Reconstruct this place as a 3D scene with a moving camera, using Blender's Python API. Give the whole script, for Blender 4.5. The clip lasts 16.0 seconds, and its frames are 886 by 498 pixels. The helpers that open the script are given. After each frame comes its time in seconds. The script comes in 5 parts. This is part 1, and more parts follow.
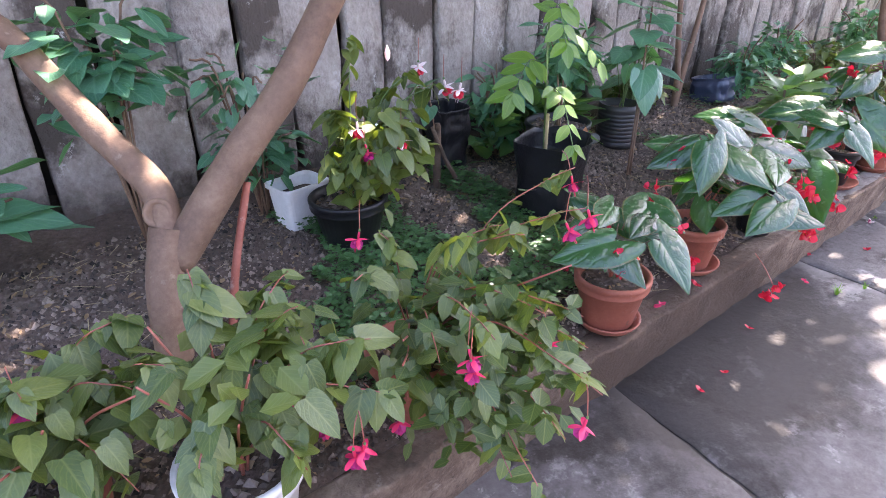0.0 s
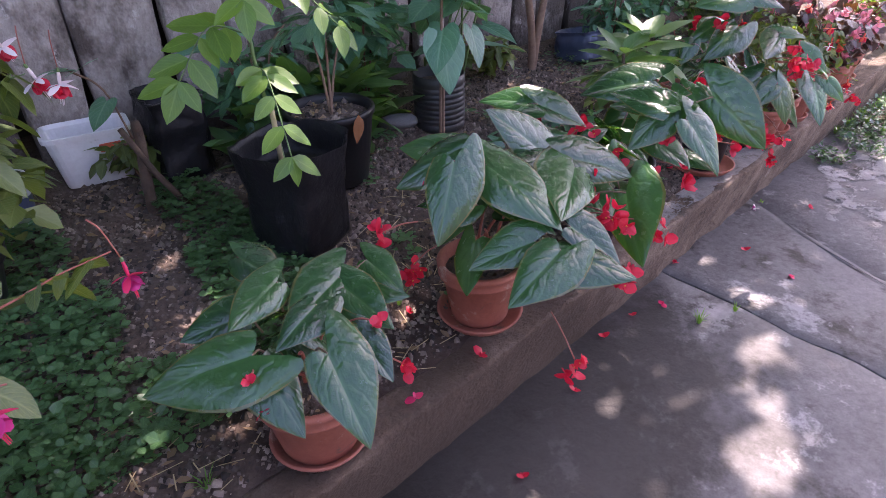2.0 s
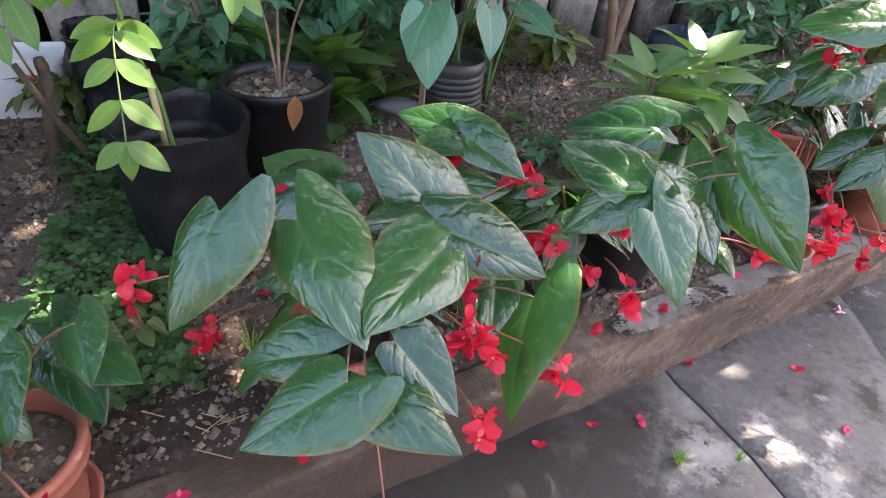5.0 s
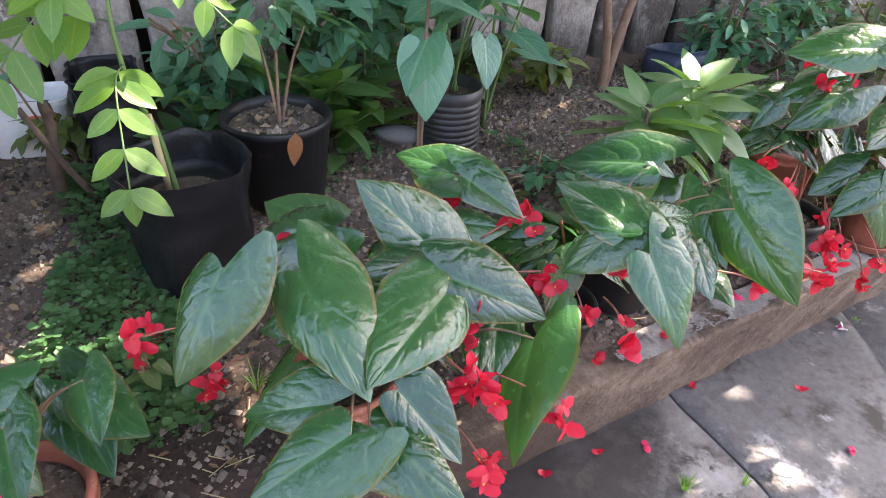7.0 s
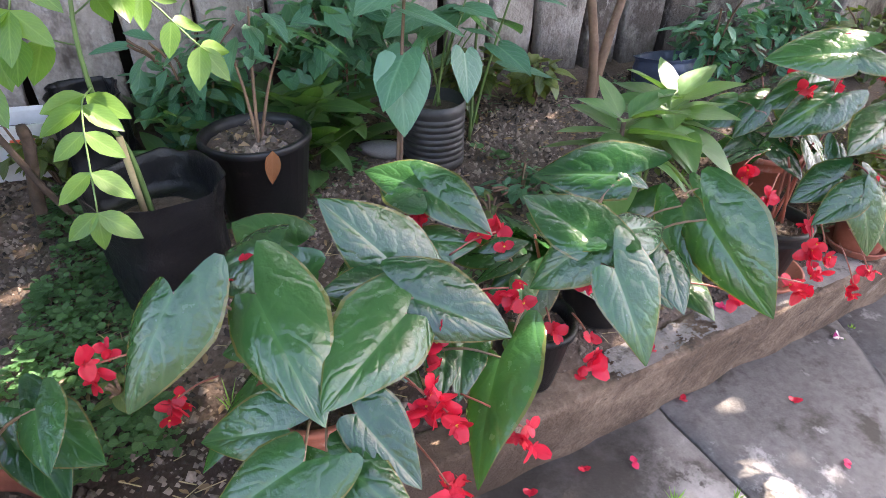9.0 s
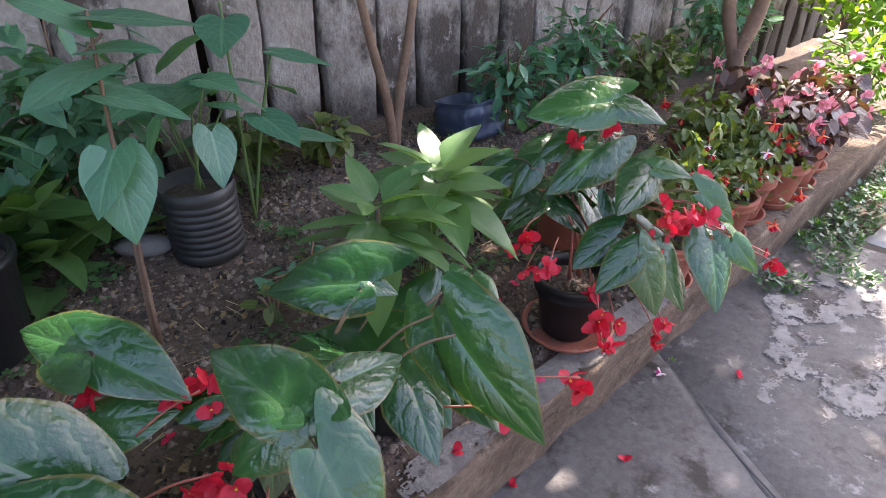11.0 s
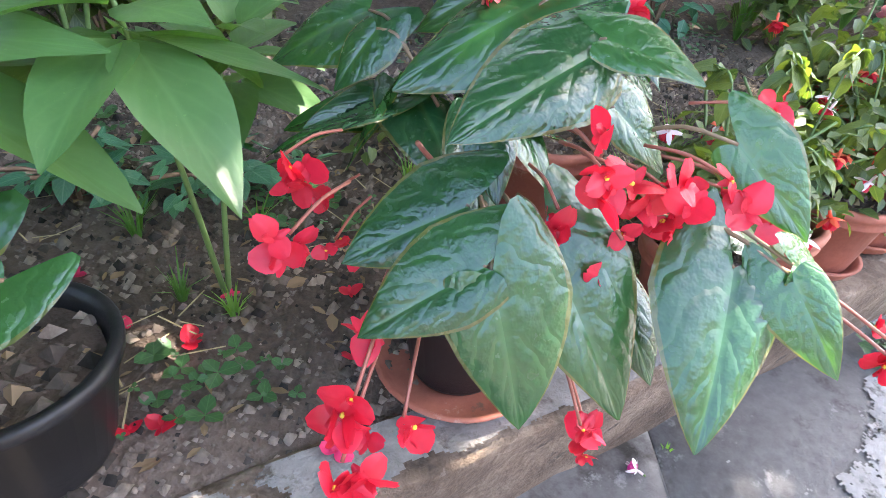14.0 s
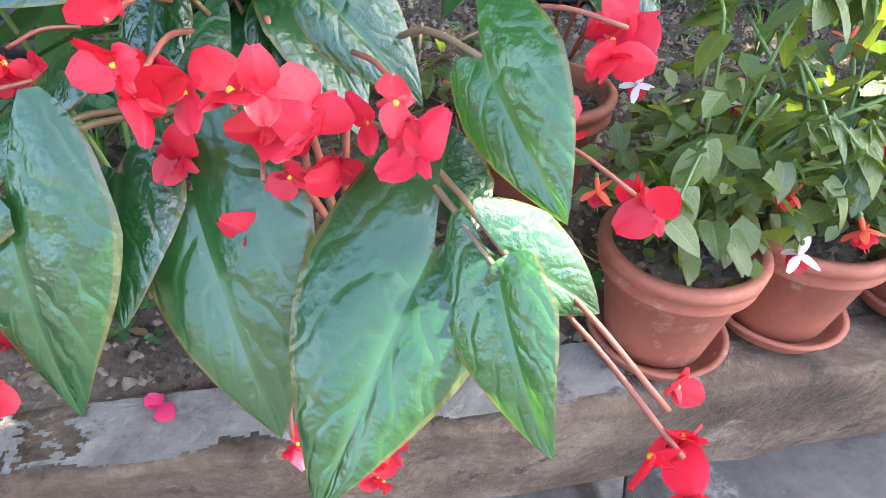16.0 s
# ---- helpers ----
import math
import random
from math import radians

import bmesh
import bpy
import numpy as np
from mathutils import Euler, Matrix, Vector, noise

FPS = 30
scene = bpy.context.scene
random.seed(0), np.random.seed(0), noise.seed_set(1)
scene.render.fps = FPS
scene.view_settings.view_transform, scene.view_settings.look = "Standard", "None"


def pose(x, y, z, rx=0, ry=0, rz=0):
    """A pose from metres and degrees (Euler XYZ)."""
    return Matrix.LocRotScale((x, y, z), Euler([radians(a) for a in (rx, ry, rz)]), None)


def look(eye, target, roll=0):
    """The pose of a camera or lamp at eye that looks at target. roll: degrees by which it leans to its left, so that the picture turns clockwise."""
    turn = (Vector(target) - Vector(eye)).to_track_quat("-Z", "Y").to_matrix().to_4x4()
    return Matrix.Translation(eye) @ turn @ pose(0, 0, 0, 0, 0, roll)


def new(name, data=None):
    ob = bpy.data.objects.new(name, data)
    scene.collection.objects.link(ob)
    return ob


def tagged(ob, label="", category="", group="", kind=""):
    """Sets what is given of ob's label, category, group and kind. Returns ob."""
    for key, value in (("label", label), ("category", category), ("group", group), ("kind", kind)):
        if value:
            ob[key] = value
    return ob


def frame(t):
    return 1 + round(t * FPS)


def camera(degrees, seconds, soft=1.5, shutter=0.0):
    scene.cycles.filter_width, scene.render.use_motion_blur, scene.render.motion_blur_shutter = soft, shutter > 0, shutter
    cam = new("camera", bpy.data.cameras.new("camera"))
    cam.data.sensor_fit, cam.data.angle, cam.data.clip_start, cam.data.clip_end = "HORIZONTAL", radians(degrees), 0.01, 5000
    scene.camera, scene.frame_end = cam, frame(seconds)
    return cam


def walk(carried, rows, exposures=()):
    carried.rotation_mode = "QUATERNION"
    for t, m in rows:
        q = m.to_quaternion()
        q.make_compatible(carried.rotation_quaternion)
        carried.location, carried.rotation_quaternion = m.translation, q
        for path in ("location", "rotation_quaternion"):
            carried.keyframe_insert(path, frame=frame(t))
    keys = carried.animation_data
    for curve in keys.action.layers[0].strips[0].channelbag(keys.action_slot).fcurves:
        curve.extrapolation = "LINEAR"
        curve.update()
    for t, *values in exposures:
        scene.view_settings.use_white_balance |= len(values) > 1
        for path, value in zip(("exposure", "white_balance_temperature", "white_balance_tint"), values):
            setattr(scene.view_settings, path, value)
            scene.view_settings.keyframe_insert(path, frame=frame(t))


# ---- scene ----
cam = camera(73.5, 16.0, 0.5)
PATH = [
    (0, (-0.134, -0.827, 1.308), (0.974, 0.554, 0.377), -0.3),
    (0.5, (0.077, -0.806, 1.283), (1.195, 0.544, 0.32), -0.7),
    (1, (0.4, -0.722, 1.282), (1.541, 0.58, 0.282), -1.3),
    (1.5, (0.622, -0.7, 1.217), (1.803, 0.53, 0.172), -1.2),
    (2, (0.833, -0.713, 1.206), (2.01, 0.505, 0.142), -1.1),
    (2.5, (0.958, -0.716, 1.197), (2.12, 0.497, 0.112), 2.0),
    (3, (1.122, -0.653, 1.179), (2.249, 0.595, 0.096), 2.9),
    (3.5, (1.298, -0.629, 1.172), (2.361, 0.661, 0.073), 5.0),
    (3.7, (1.373, -0.628, 1.161), (2.384, 0.684, 0.043), 4.5),
    (5.8, (1.502, -0.67, 1.18), (2.294, 0.737, 0.0), 5.0),
    (6, (1.495, -0.664, 1.187), (2.299, 0.737, 0.007), 4.3),
    (6.5, (1.502, -0.653, 1.2), (2.317, 0.743, 0.024), 3.1),
    (7, (1.506, -0.639, 1.216), (2.327, 0.776, 0.065), 2.9),
    (7.5, (1.515, -0.63, 1.217), (2.326, 0.799, 0.077), 2.6),
    (8, (1.522, -0.631, 1.22), (2.323, 0.818, 0.097), 2.1),
    (8.5, (1.538, -0.635, 1.217), (2.34, 0.817, 0.1), 1.6),
    (9, (1.574, -0.655, 1.216), (2.382, 0.793, 0.097), 1.2),
    (9.5, (1.661, -0.688, 1.256), (2.521, 0.738, 0.148), 1.0),
    (9.7, (1.687, -0.697, 1.261), (2.595, 0.7, 0.154), 0.7),
    (11.8, (2.124, -0.531, 1.166), (3.337, 0.698, 0.156), 0.2),
    (12, (2.185, -0.538, 1.123), (3.393, 0.694, 0.111), 0.2),
    (12.5, (2.363, -0.549, 1.061), (3.531, 0.703, 0.027), 2.2),
    (13, (2.459, -0.513, 0.994), (3.483, 0.828, -0.08), 2.3),
    (13.5, (2.557, -0.446, 0.943), (3.477, 0.928, -0.182), 2.9),
    (14, (2.641, -0.391, 0.892), (3.492, 0.979, -0.29), 6.1),
    (14.5, (2.717, -0.405, 0.846), (3.474, 0.998, -0.362), 5.9),
    (15, (2.826, -0.44, 0.819), (3.414, 1.011, -0.426), 4.4),
    (15.5, (2.95, -0.447, 0.81), (3.333, 1.056, -0.452), 2.0),
    (16, (3.01, -0.417, 0.808), (3.301, 1.111, -0.449), 1.3),
]
EXPOSURES = [(0, 3.25, 6700, 26), (0.5, 2.7, 6850, 24), (1, 2.55, 6750, 30), (2, 2.55, 6600, 36), (3.5, 2.88, 6950, 27), (6, 3.23, 7300, 20), (9, 3.33, 7300, 20), (9.5, 3.02, 7200, 20), (12, 2.7, 6850, 22), (13, 3.13, 6950, 20), (13.5, 3.47, 6950, 16), (14, 3.7, 6700, 12), (15, 3.75, 6700, 9), (16, 3.65, 6700, 9)]
walk(cam, [(t, look(eye, target, roll)) for t, eye, target, roll in PATH], EXPOSURES)

# ---- sky and sun ----
SUN_AZ, SUN_EL = radians(8), radians(54)
SUN_DIR = Vector((math.cos(SUN_EL) * math.cos(SUN_AZ), math.cos(SUN_EL) * math.sin(SUN_AZ), math.sin(SUN_EL)))
world = bpy.data.worlds.new("sky")
scene.world = world
world.use_nodes = True
wn = world.node_tree.nodes
sky = wn.new("ShaderNodeTexSky")
sky.sky_type = "NISHITA"
sky.sun_disc = False
sky.dust_density = 3.0
sky.sun_elevation = SUN_EL
sky.sun_rotation = radians(90) - SUN_AZ
world.node_tree.links.new(sky.outputs[0], wn["Background"].inputs[0])
wn["Background"].inputs[1].default_value = 0.15
sun_lamp = bpy.data.lights.new("sun", "SUN")
sun_lamp.energy, sun_lamp.angle, sun_lamp.color = 3.6, radians(0.55), (1.0, 0.94, 0.84)
new("sun", sun_lamp).matrix_world = look(SUN_DIR * 30, (0, 0, 0))

# ---- materials ----


def mat(name):
    m = bpy.data.materials.new(name)
    m.use_nodes = True
    return m, m.node_tree.nodes, m.node_tree.links, m.node_tree.nodes["Principled BSDF"]


def math_node(n, l, op, a, b=None, c=None):
    k = n.new("ShaderNodeMath")
    k.operation = op
    for i, v in enumerate((a, b, c)):
        if v is None:
            continue
        if isinstance(v, (int, float)):
            k.inputs[i].default_value = v
        else:
            l.new(v, k.inputs[i])
    return k.outputs[0]


def noise_node(n, l, scale, detail=4, vec=None, rough=0.55):
    k = n.new("ShaderNodeTexNoise")
    k.inputs["Scale"].default_value, k.inputs["Detail"].default_value = scale, detail
    k.inputs["Roughness"].default_value = rough
    if vec is not None:
        l.new(vec, k.inputs["Vector"])
    return k.outputs["Fac"]


def ramp(n, l, fac, stops):
    k = n.new("ShaderNodeValToRGB")
    el = k.color_ramp.elements
    while len(el) < len(stops):
        el.new(0.5)
    for e, (p, c) in zip(el, stops):
        e.position, e.color = p, (*c, 1)
    l.new(fac, k.inputs[0])
    return k.outputs[0]


def mix(n, l, fac, a, b, kind="MIX"):
    k = n.new("ShaderNodeMix")
    k.data_type, k.blend_type = "RGBA", kind
    for s, v in ((k.inputs[0], fac), (k.inputs[6], a), (k.inputs[7], b)):
        if isinstance(v, (int, float)):
            s.default_value = v
        elif isinstance(v, tuple):
            s.default_value = (*v, 1)
        else:
            l.new(v, s)
    return k.outputs[2]


def bump(n, l, height, strength, dist, bsdf):
    k = n.new("ShaderNodeBump")
    k.inputs["Strength"].default_value, k.inputs["Distance"].default_value = strength, dist
    l.new(height, k.inputs["Height"])
    l.new(k.outputs[0], bsdf.inputs["Normal"])


def surface(name, stops, scale, rough=0.8, fine=60.0, relief=0.004, strength=0.6, stain=None, metal=0.0, spread=0.35, stain_b=None, island=0.0, tall=1.0, damp=None, shine=0.5):
    """A rough two-scale surface: large patches from stops, fine grain, relief, and stains of another colour."""
    m, n, l, b = mat(name)
    co = n.new("ShaderNodeTexCoord").outputs["Object"]
    ri = n.new("ShaderNodeObjectInfo").outputs["Random"]
    off = n.new("ShaderNodeVectorMath")
    off.operation = "MULTIPLY_ADD"
    comb = n.new("ShaderNodeCombineXYZ")
    for i in range(3):
        l.new(ri, comb.inputs[i])
    l.new(comb.outputs[0], off.inputs[0])
    off.inputs[1].default_value = (7.3, 3.1, 5.7)
    l.new(co, off.inputs[2])
    v = off.outputs[0]
    if tall != 1.0:
        st = n.new("ShaderNodeVectorMath")
        st.operation = "MULTIPLY"
        st.inputs[1].default_value = (1, 1, tall)
        l.new(v, st.inputs[0])
        v = st.outputs[0]
    big = noise_node(n, l, scale, 5, v)
    small = noise_node(n, l, fine, 6, v, 0.65)
    both = math_node(n, l, "MULTIPLY_ADD", small, spread, math_node(n, l, "MULTIPLY", big, 1 - spread))
    col = ramp(n, l, both, stops)
    if stain:
        sfac = ramp(n, l, noise_node(n, l, stain[1], 6, v, 0.7), [(stain[2], (0, 0, 0)), (stain[2] + 0.1, (1, 1, 1))])
        col = mix(n, l, sfac, col, stain[0])
    if stain_b:
        sfac = ramp(n, l, noise_node(n, l, stain_b[1], 7, v, 0.75), [(stain_b[2], (0, 0, 0)), (stain_b[2] + 0.06, (1, 1, 1))])
        col = mix(n, l, sfac, col, stain_b[0])
    tint = math_node(n, l, "MULTIPLY_ADD", ri, 0.3, 0.85)
    col = mix(n, l, 1.0, col, mix(n, l, tint, (0, 0, 0), (1, 1, 1)), "MULTIPLY")
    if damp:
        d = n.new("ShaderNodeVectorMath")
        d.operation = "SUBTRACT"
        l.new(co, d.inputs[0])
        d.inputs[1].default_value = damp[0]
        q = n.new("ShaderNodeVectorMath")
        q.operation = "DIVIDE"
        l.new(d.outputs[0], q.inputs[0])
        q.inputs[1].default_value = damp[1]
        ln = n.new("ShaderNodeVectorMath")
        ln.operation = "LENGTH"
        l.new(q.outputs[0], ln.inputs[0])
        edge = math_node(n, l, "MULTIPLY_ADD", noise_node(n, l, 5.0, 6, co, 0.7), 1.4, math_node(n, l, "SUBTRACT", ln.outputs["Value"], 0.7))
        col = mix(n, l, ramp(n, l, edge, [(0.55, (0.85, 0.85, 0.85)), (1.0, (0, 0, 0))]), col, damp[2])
    if island:
        isl = n.new("ShaderNodeNewGeometry").outputs["Random Per Island"]
        col = mix(n, l, 1.0, col, mix(n, l, isl, (1 - island,) * 3, (1 + island,) * 3), "MULTIPLY")
    l.new(col, b.inputs["Base Color"])
    b.inputs["Roughness"].default_value, b.inputs["Metallic"].default_value = rough, metal
    b.inputs["Specular IOR Level"].default_value = shine
    bump(n, l, both, strength, relief * 5, b)
    return m


def leaf_mat(name, dark, light, rib, rough=0.35, veins=7.0, glow=0.3, vein_depth=0.6, edge=None, shine=0.7):
    """A leaf: ribs and veins from its own UV, gloss, and light that shines through."""
    m, n, l, b = mat(name)
    uv = n.new("ShaderNodeSeparateXYZ")
    l.new(n.new("ShaderNodeTexCoord").outputs["UV"], uv.inputs[0])
    side = math_node(n, l, "MULTIPLY", math_node(n, l, "ABSOLUTE", math_node(n, l, "SUBTRACT", uv.outputs[0], 0.5)), 2.0)
    along = uv.outputs[1]
    drift = noise_node(n, l, 3.5, 2, n.new("ShaderNodeTexCoord").outputs["Object"])
    run = math_node(n, l, "MULTIPLY_ADD", drift, 1.6, math_node(n, l, "MULTIPLY", math_node(n, l, "MULTIPLY_ADD", side, -0.42, along), veins))
    saw = math_node(n, l, "ABSOLUTE", math_node(n, l, "SUBTRACT", math_node(n, l, "FRACT", run), 0.5))
    vein = math_node(n, l, "SMOOTH_MIN", math_node(n, l, "MULTIPLY", saw, 5.0), 1.0, 0.3)
    mid = math_node(n, l, "SMOOTH_MIN", math_node(n, l, "MULTIPLY", side, 9.0), 1.0, 0.3)
    ribs = math_node(n, l, "SUBTRACT", 1.0, math_node(n, l, "MULTIPLY", math_node(n, l, "MULTIPLY_ADD", vein, 0.35, 0.65), mid))
    co = n.new("ShaderNodeTexCoord").outputs["Object"]
    ri = n.new("ShaderNodeObjectInfo").outputs["Random"]
    patch = noise_node(n, l, 6.0, 4, co)
    fac = math_node(n, l, "MULTIPLY_ADD", ri, 0.75, math_node(n, l, "MULTIPLY_ADD", patch, 0.7, -0.35))
    base = mix(n, l, fac, dark, light)
    if edge:
        rim = math_node(n, l, "GREATER_THAN", side, 0.93)
        base = mix(n, l, math_node(n, l, "MULTIPLY", rim, 0.6), base, edge)
    spots = ramp(n, l, noise_node(n, l, 38.0, 3, co), [(0.68, (0, 0, 0)), (0.76, (1, 1, 1))])
    base = mix(n, l, math_node(n, l, "MULTIPLY", spots, 0.25), base, tuple(c * 1.8 for c in light))
    col = mix(n, l, math_node(n, l, "MULTIPLY", ribs, 0.55), base, rib)
    l.new(col, b.inputs["Base Color"])
    rr = math_node(n, l, "MULTIPLY_ADD", patch, 0.2, rough - 0.08)
    l.new(rr, b.inputs["Roughness"])
    b.inputs["Specular IOR Level"].default_value = shine
    h = math_node(n, l, "MULTIPLY_ADD", ribs, -0.9, math_node(n, l, "MULTIPLY", noise_node(n, l, 7.0, 3, co), 1.1))
    bump(n, l, h, vein_depth * 0.35, 0.02, b)
    tr = n.new("ShaderNodeBsdfTranslucent")
    l.new(mix(n, l, 1.0, col, (3.2, 3.0, 0.9), "MULTIPLY"), tr.inputs[0])
    mx = n.new("ShaderNodeMixShader")
    mx.inputs[0].default_value = glow
    l.new(b.outputs[0], mx.inputs[1])
    l.new(tr.outputs[0], mx.inputs[2])
    l.new(mx.outputs[0], n["Material Output"].inputs[0])
    return m


def petal_mat(name, a, c, rough=0.5, glow=0.3):
    m, n, l, b = mat(name)
    uv = n.new("ShaderNodeSeparateXYZ")
    l.new(n.new("ShaderNodeTexCoord").outputs["UV"], uv.inputs[0])
    ri = n.new("ShaderNodeObjectInfo").outputs["Random"]
    co = n.new("ShaderNodeTexCoord").outputs["Object"]
    f = math_node(n, l, "MULTIPLY_ADD", ri, 0.6, math_node(n, l, "MULTIPLY", noise_node(n, l, 3.0, 3, co), 0.5))
    col = mix(n, l, f, a, c)
    l.new(col, b.inputs["Base Color"])
    b.inputs["Roughness"].default_value = rough
    streak = math_node(n, l, "SINE", math_node(n, l, "MULTIPLY", uv.outputs[0], 18.0))
    bump(n, l, streak, 0.06, 0.01, b)
    tr = n.new("ShaderNodeBsdfTranslucent")
    l.new(mix(n, l, 1.0, col, (1.3, 1.1, 1.1), "MULTIPLY"), tr.inputs[0])
    mx = n.new("ShaderNodeMixShader")
    mx.inputs[0].default_value = glow
    l.new(b.outputs[0], mx.inputs[1])
    l.new(tr.outputs[0], mx.inputs[2])
    l.new(mx.outputs[0], n["Material Output"].inputs[0])
    return m


def plain(name, col, rough=0.5, var=0.25, scale=25.0, metal=0.0, relief=0.3):
    lo, hi = tuple(c * (1 - var) for c in col), tuple(min(1, c * (1 + var)) for c in col)
    return surface(name, [(0.3, lo), (0.7, hi)], scale, rough, 140.0, 0.001, relief, None, metal)


M_BEGONIA = leaf_mat("begonia_leaf", (0.010, 0.05, 0.017), (0.034, 0.115, 0.032), (0.045, 0.13, 0.045), 0.23, 5.0, 0.24, 0.5, (0.12, 0.10, 0.03), 0.85)
M_BRONZE = leaf_mat("bronze_leaf", (0.045, 0.02, 0.018), (0.09, 0.05, 0.035), (0.12, 0.05, 0.04), 0.3, 6.0, 0.15)
M_FUCHSIA = leaf_mat("fuchsia_leaf", (0.042, 0.082, 0.022), (0.135, 0.175, 0.042), (0.16, 0.2, 0.07), 0.45, 7.0, 0.3)
M_BROAD = leaf_mat("broad_leaf", (0.05, 0.125, 0.042), (0.11, 0.21, 0.075), (0.1, 0.2, 0.08), 0.34, 6.0, 0.3, 0.12)
M_FRESH = leaf_mat("fresh_leaf", (0.06, 0.15, 0.018), (0.125, 0.235, 0.028), (0.15, 0.27, 0.06), 0.45, 8.0, 0.42, 0.3)
M_BLUISH = leaf_mat("bluish_leaf", (0.04, 0.14, 0.085), (0.10, 0.25, 0.15), (0.15, 0.3, 0.2), 0.4, 6.0, 0.25)
M_CLOVER = leaf_mat("clover_leaf", (0.03, 0.085, 0.032), (0.085, 0.19, 0.075), (0.09, 0.2, 0.08), 0.34, 3.0, 0.25, 0.2)
M_CROWN = leaf_mat("crown_leaf", (0.03, 0.10, 0.015), (0.07, 0.18, 0.03), (0.09, 0.2, 0.04), 0.5, 6.0, 0.3, 0.2)
M_DEAD = leaf_mat("dead_leaf", (0.12, 0.07, 0.035), (0.36, 0.25, 0.15), (0.2, 0.13, 0.07), 0.8, 7.0, 0.1)
M_ORANGE = leaf_mat("orange_dead_leaf", (0.22, 0.08, 0.025), (0.34, 0.14, 0.05), (0.25, 0.1, 0.04), 0.7, 7.0, 0.2)
M_DARKBARK = surface("dark_bark", [(0.3, (0.03, 0.02, 0.014)), (0.7, (0.12, 0.075, 0.05))], 14.0, 0.85, 80.0, 0.003, 0.8)
M_RED = petal_mat("red_petal", (0.5, 0.005, 0.02), (0.68, 0.03, 0.07), 0.45, 0.35)
M_PINKRED = petal_mat("pink_red_petal", (0.62, 0.015, 0.07), (0.75, 0.05, 0.16))
M_MAGENTA = petal_mat("magenta_petal", (0.38, 0.01, 0.12), (0.5, 0.03, 0.2))
M_PINK = petal_mat("pink_petal", (0.72, 0.22, 0.3), (0.82, 0.4, 0.45))
M_CORAL = petal_mat("coral_petal", (0.75, 0.08, 0.04), (0.8, 0.2, 0.1))
M_WHITE = petal_mat("white_petal", (0.75, 0.66, 0.66), (0.8, 0.72, 0.7))
M_YELLOW = plain("pollen", (0.75, 0.5, 0.05), 0.7)
M_STEM = plain("green_stem", (0.10, 0.17, 0.05), 0.5)
M_REDSTEM = plain("red_stem", (0.30, 0.09, 0.06), 0.45)
M_PETIOLE = plain("leaf_stalk_skin", (0.17, 0.11, 0.06), 0.5)
M_BARK = surface("bark", [(0.3, (0.10, 0.055, 0.035)), (0.55, (0.20, 0.12, 0.075)), (0.75, (0.30, 0.20, 0.13))], 9.0, 0.75, 70.0, 0.003, 0.5, ((0.32, 0.24, 0.17), 14.0, 0.62))
M_TERRA = surface("terracotta", [(0.3, (0.22, 0.06, 0.038)), (0.6, (0.35, 0.115, 0.075)), (0.8, (0.44, 0.18, 0.13))], 9.0, 0.72, 90.0, 0.0012, 0.4, ((0.45, 0.3, 0.25), 12.0, 0.6), stain_b=((0.12, 0.07, 0.05), 8.0, 0.63))
M_BLACKP = surface("black_plastic", [(0.3, (0.008, 0.008, 0.009)), (0.7, (0.02, 0.02, 0.022))], 9.0, 0.42, 80.0, 0.001, 0.3, ((0.06, 0.055, 0.05), 12.0, 0.63), shine=0.35)
M_BAG = surface("black_bag_film", [(0.3, (0.005, 0.005, 0.006)), (0.7, (0.012, 0.012, 0.014))], 14.0, 0.42, 45.0, 0.003, 0.6, ((0.035, 0.033, 0.032), 15.0, 0.7), shine=0.3)
M_GREYPL = surface("dark_grey_plastic", [(0.3, (0.018, 0.017, 0.017)), (0.7, (0.06, 0.057, 0.055))], 8.0, 0.48, 80.0, 0.001, 0.3, ((0.12, 0.11, 0.10), 12.0, 0.62))
M_WHITEPL = surface("dirty_white_plastic", [(0.3, (0.55, 0.54, 0.52)), (0.7, (0.76, 0.76, 0.75))], 6.0, 0.45, 70.0, 0.001, 0.2, ((0.3, 0.26, 0.2), 13.0, 0.66))
M_BLUEPL = plain("faded_blue_plastic", (0.035, 0.05, 0.085), 0.45)
M_GREENPL = plain("green_plastic", (0.05, 0.28, 0.2), 0.45)
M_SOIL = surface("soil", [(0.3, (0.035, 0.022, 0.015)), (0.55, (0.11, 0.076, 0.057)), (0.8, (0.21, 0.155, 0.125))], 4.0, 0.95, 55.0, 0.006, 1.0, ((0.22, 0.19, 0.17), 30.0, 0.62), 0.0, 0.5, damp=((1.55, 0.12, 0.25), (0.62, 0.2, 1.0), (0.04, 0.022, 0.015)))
M_PEBBLE = surface("soil_crumbs", [(0.3, (0.045, 0.03, 0.022)), (0.7, (0.22, 0.172, 0.138))], 12.0, 0.95, 120.0, 0.002, 0.6, island=0.9)
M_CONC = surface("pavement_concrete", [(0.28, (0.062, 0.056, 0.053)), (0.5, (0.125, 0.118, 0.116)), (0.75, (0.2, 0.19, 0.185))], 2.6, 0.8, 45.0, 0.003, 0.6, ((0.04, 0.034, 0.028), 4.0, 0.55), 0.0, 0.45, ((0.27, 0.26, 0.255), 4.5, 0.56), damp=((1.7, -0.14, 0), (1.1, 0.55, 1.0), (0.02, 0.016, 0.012)))
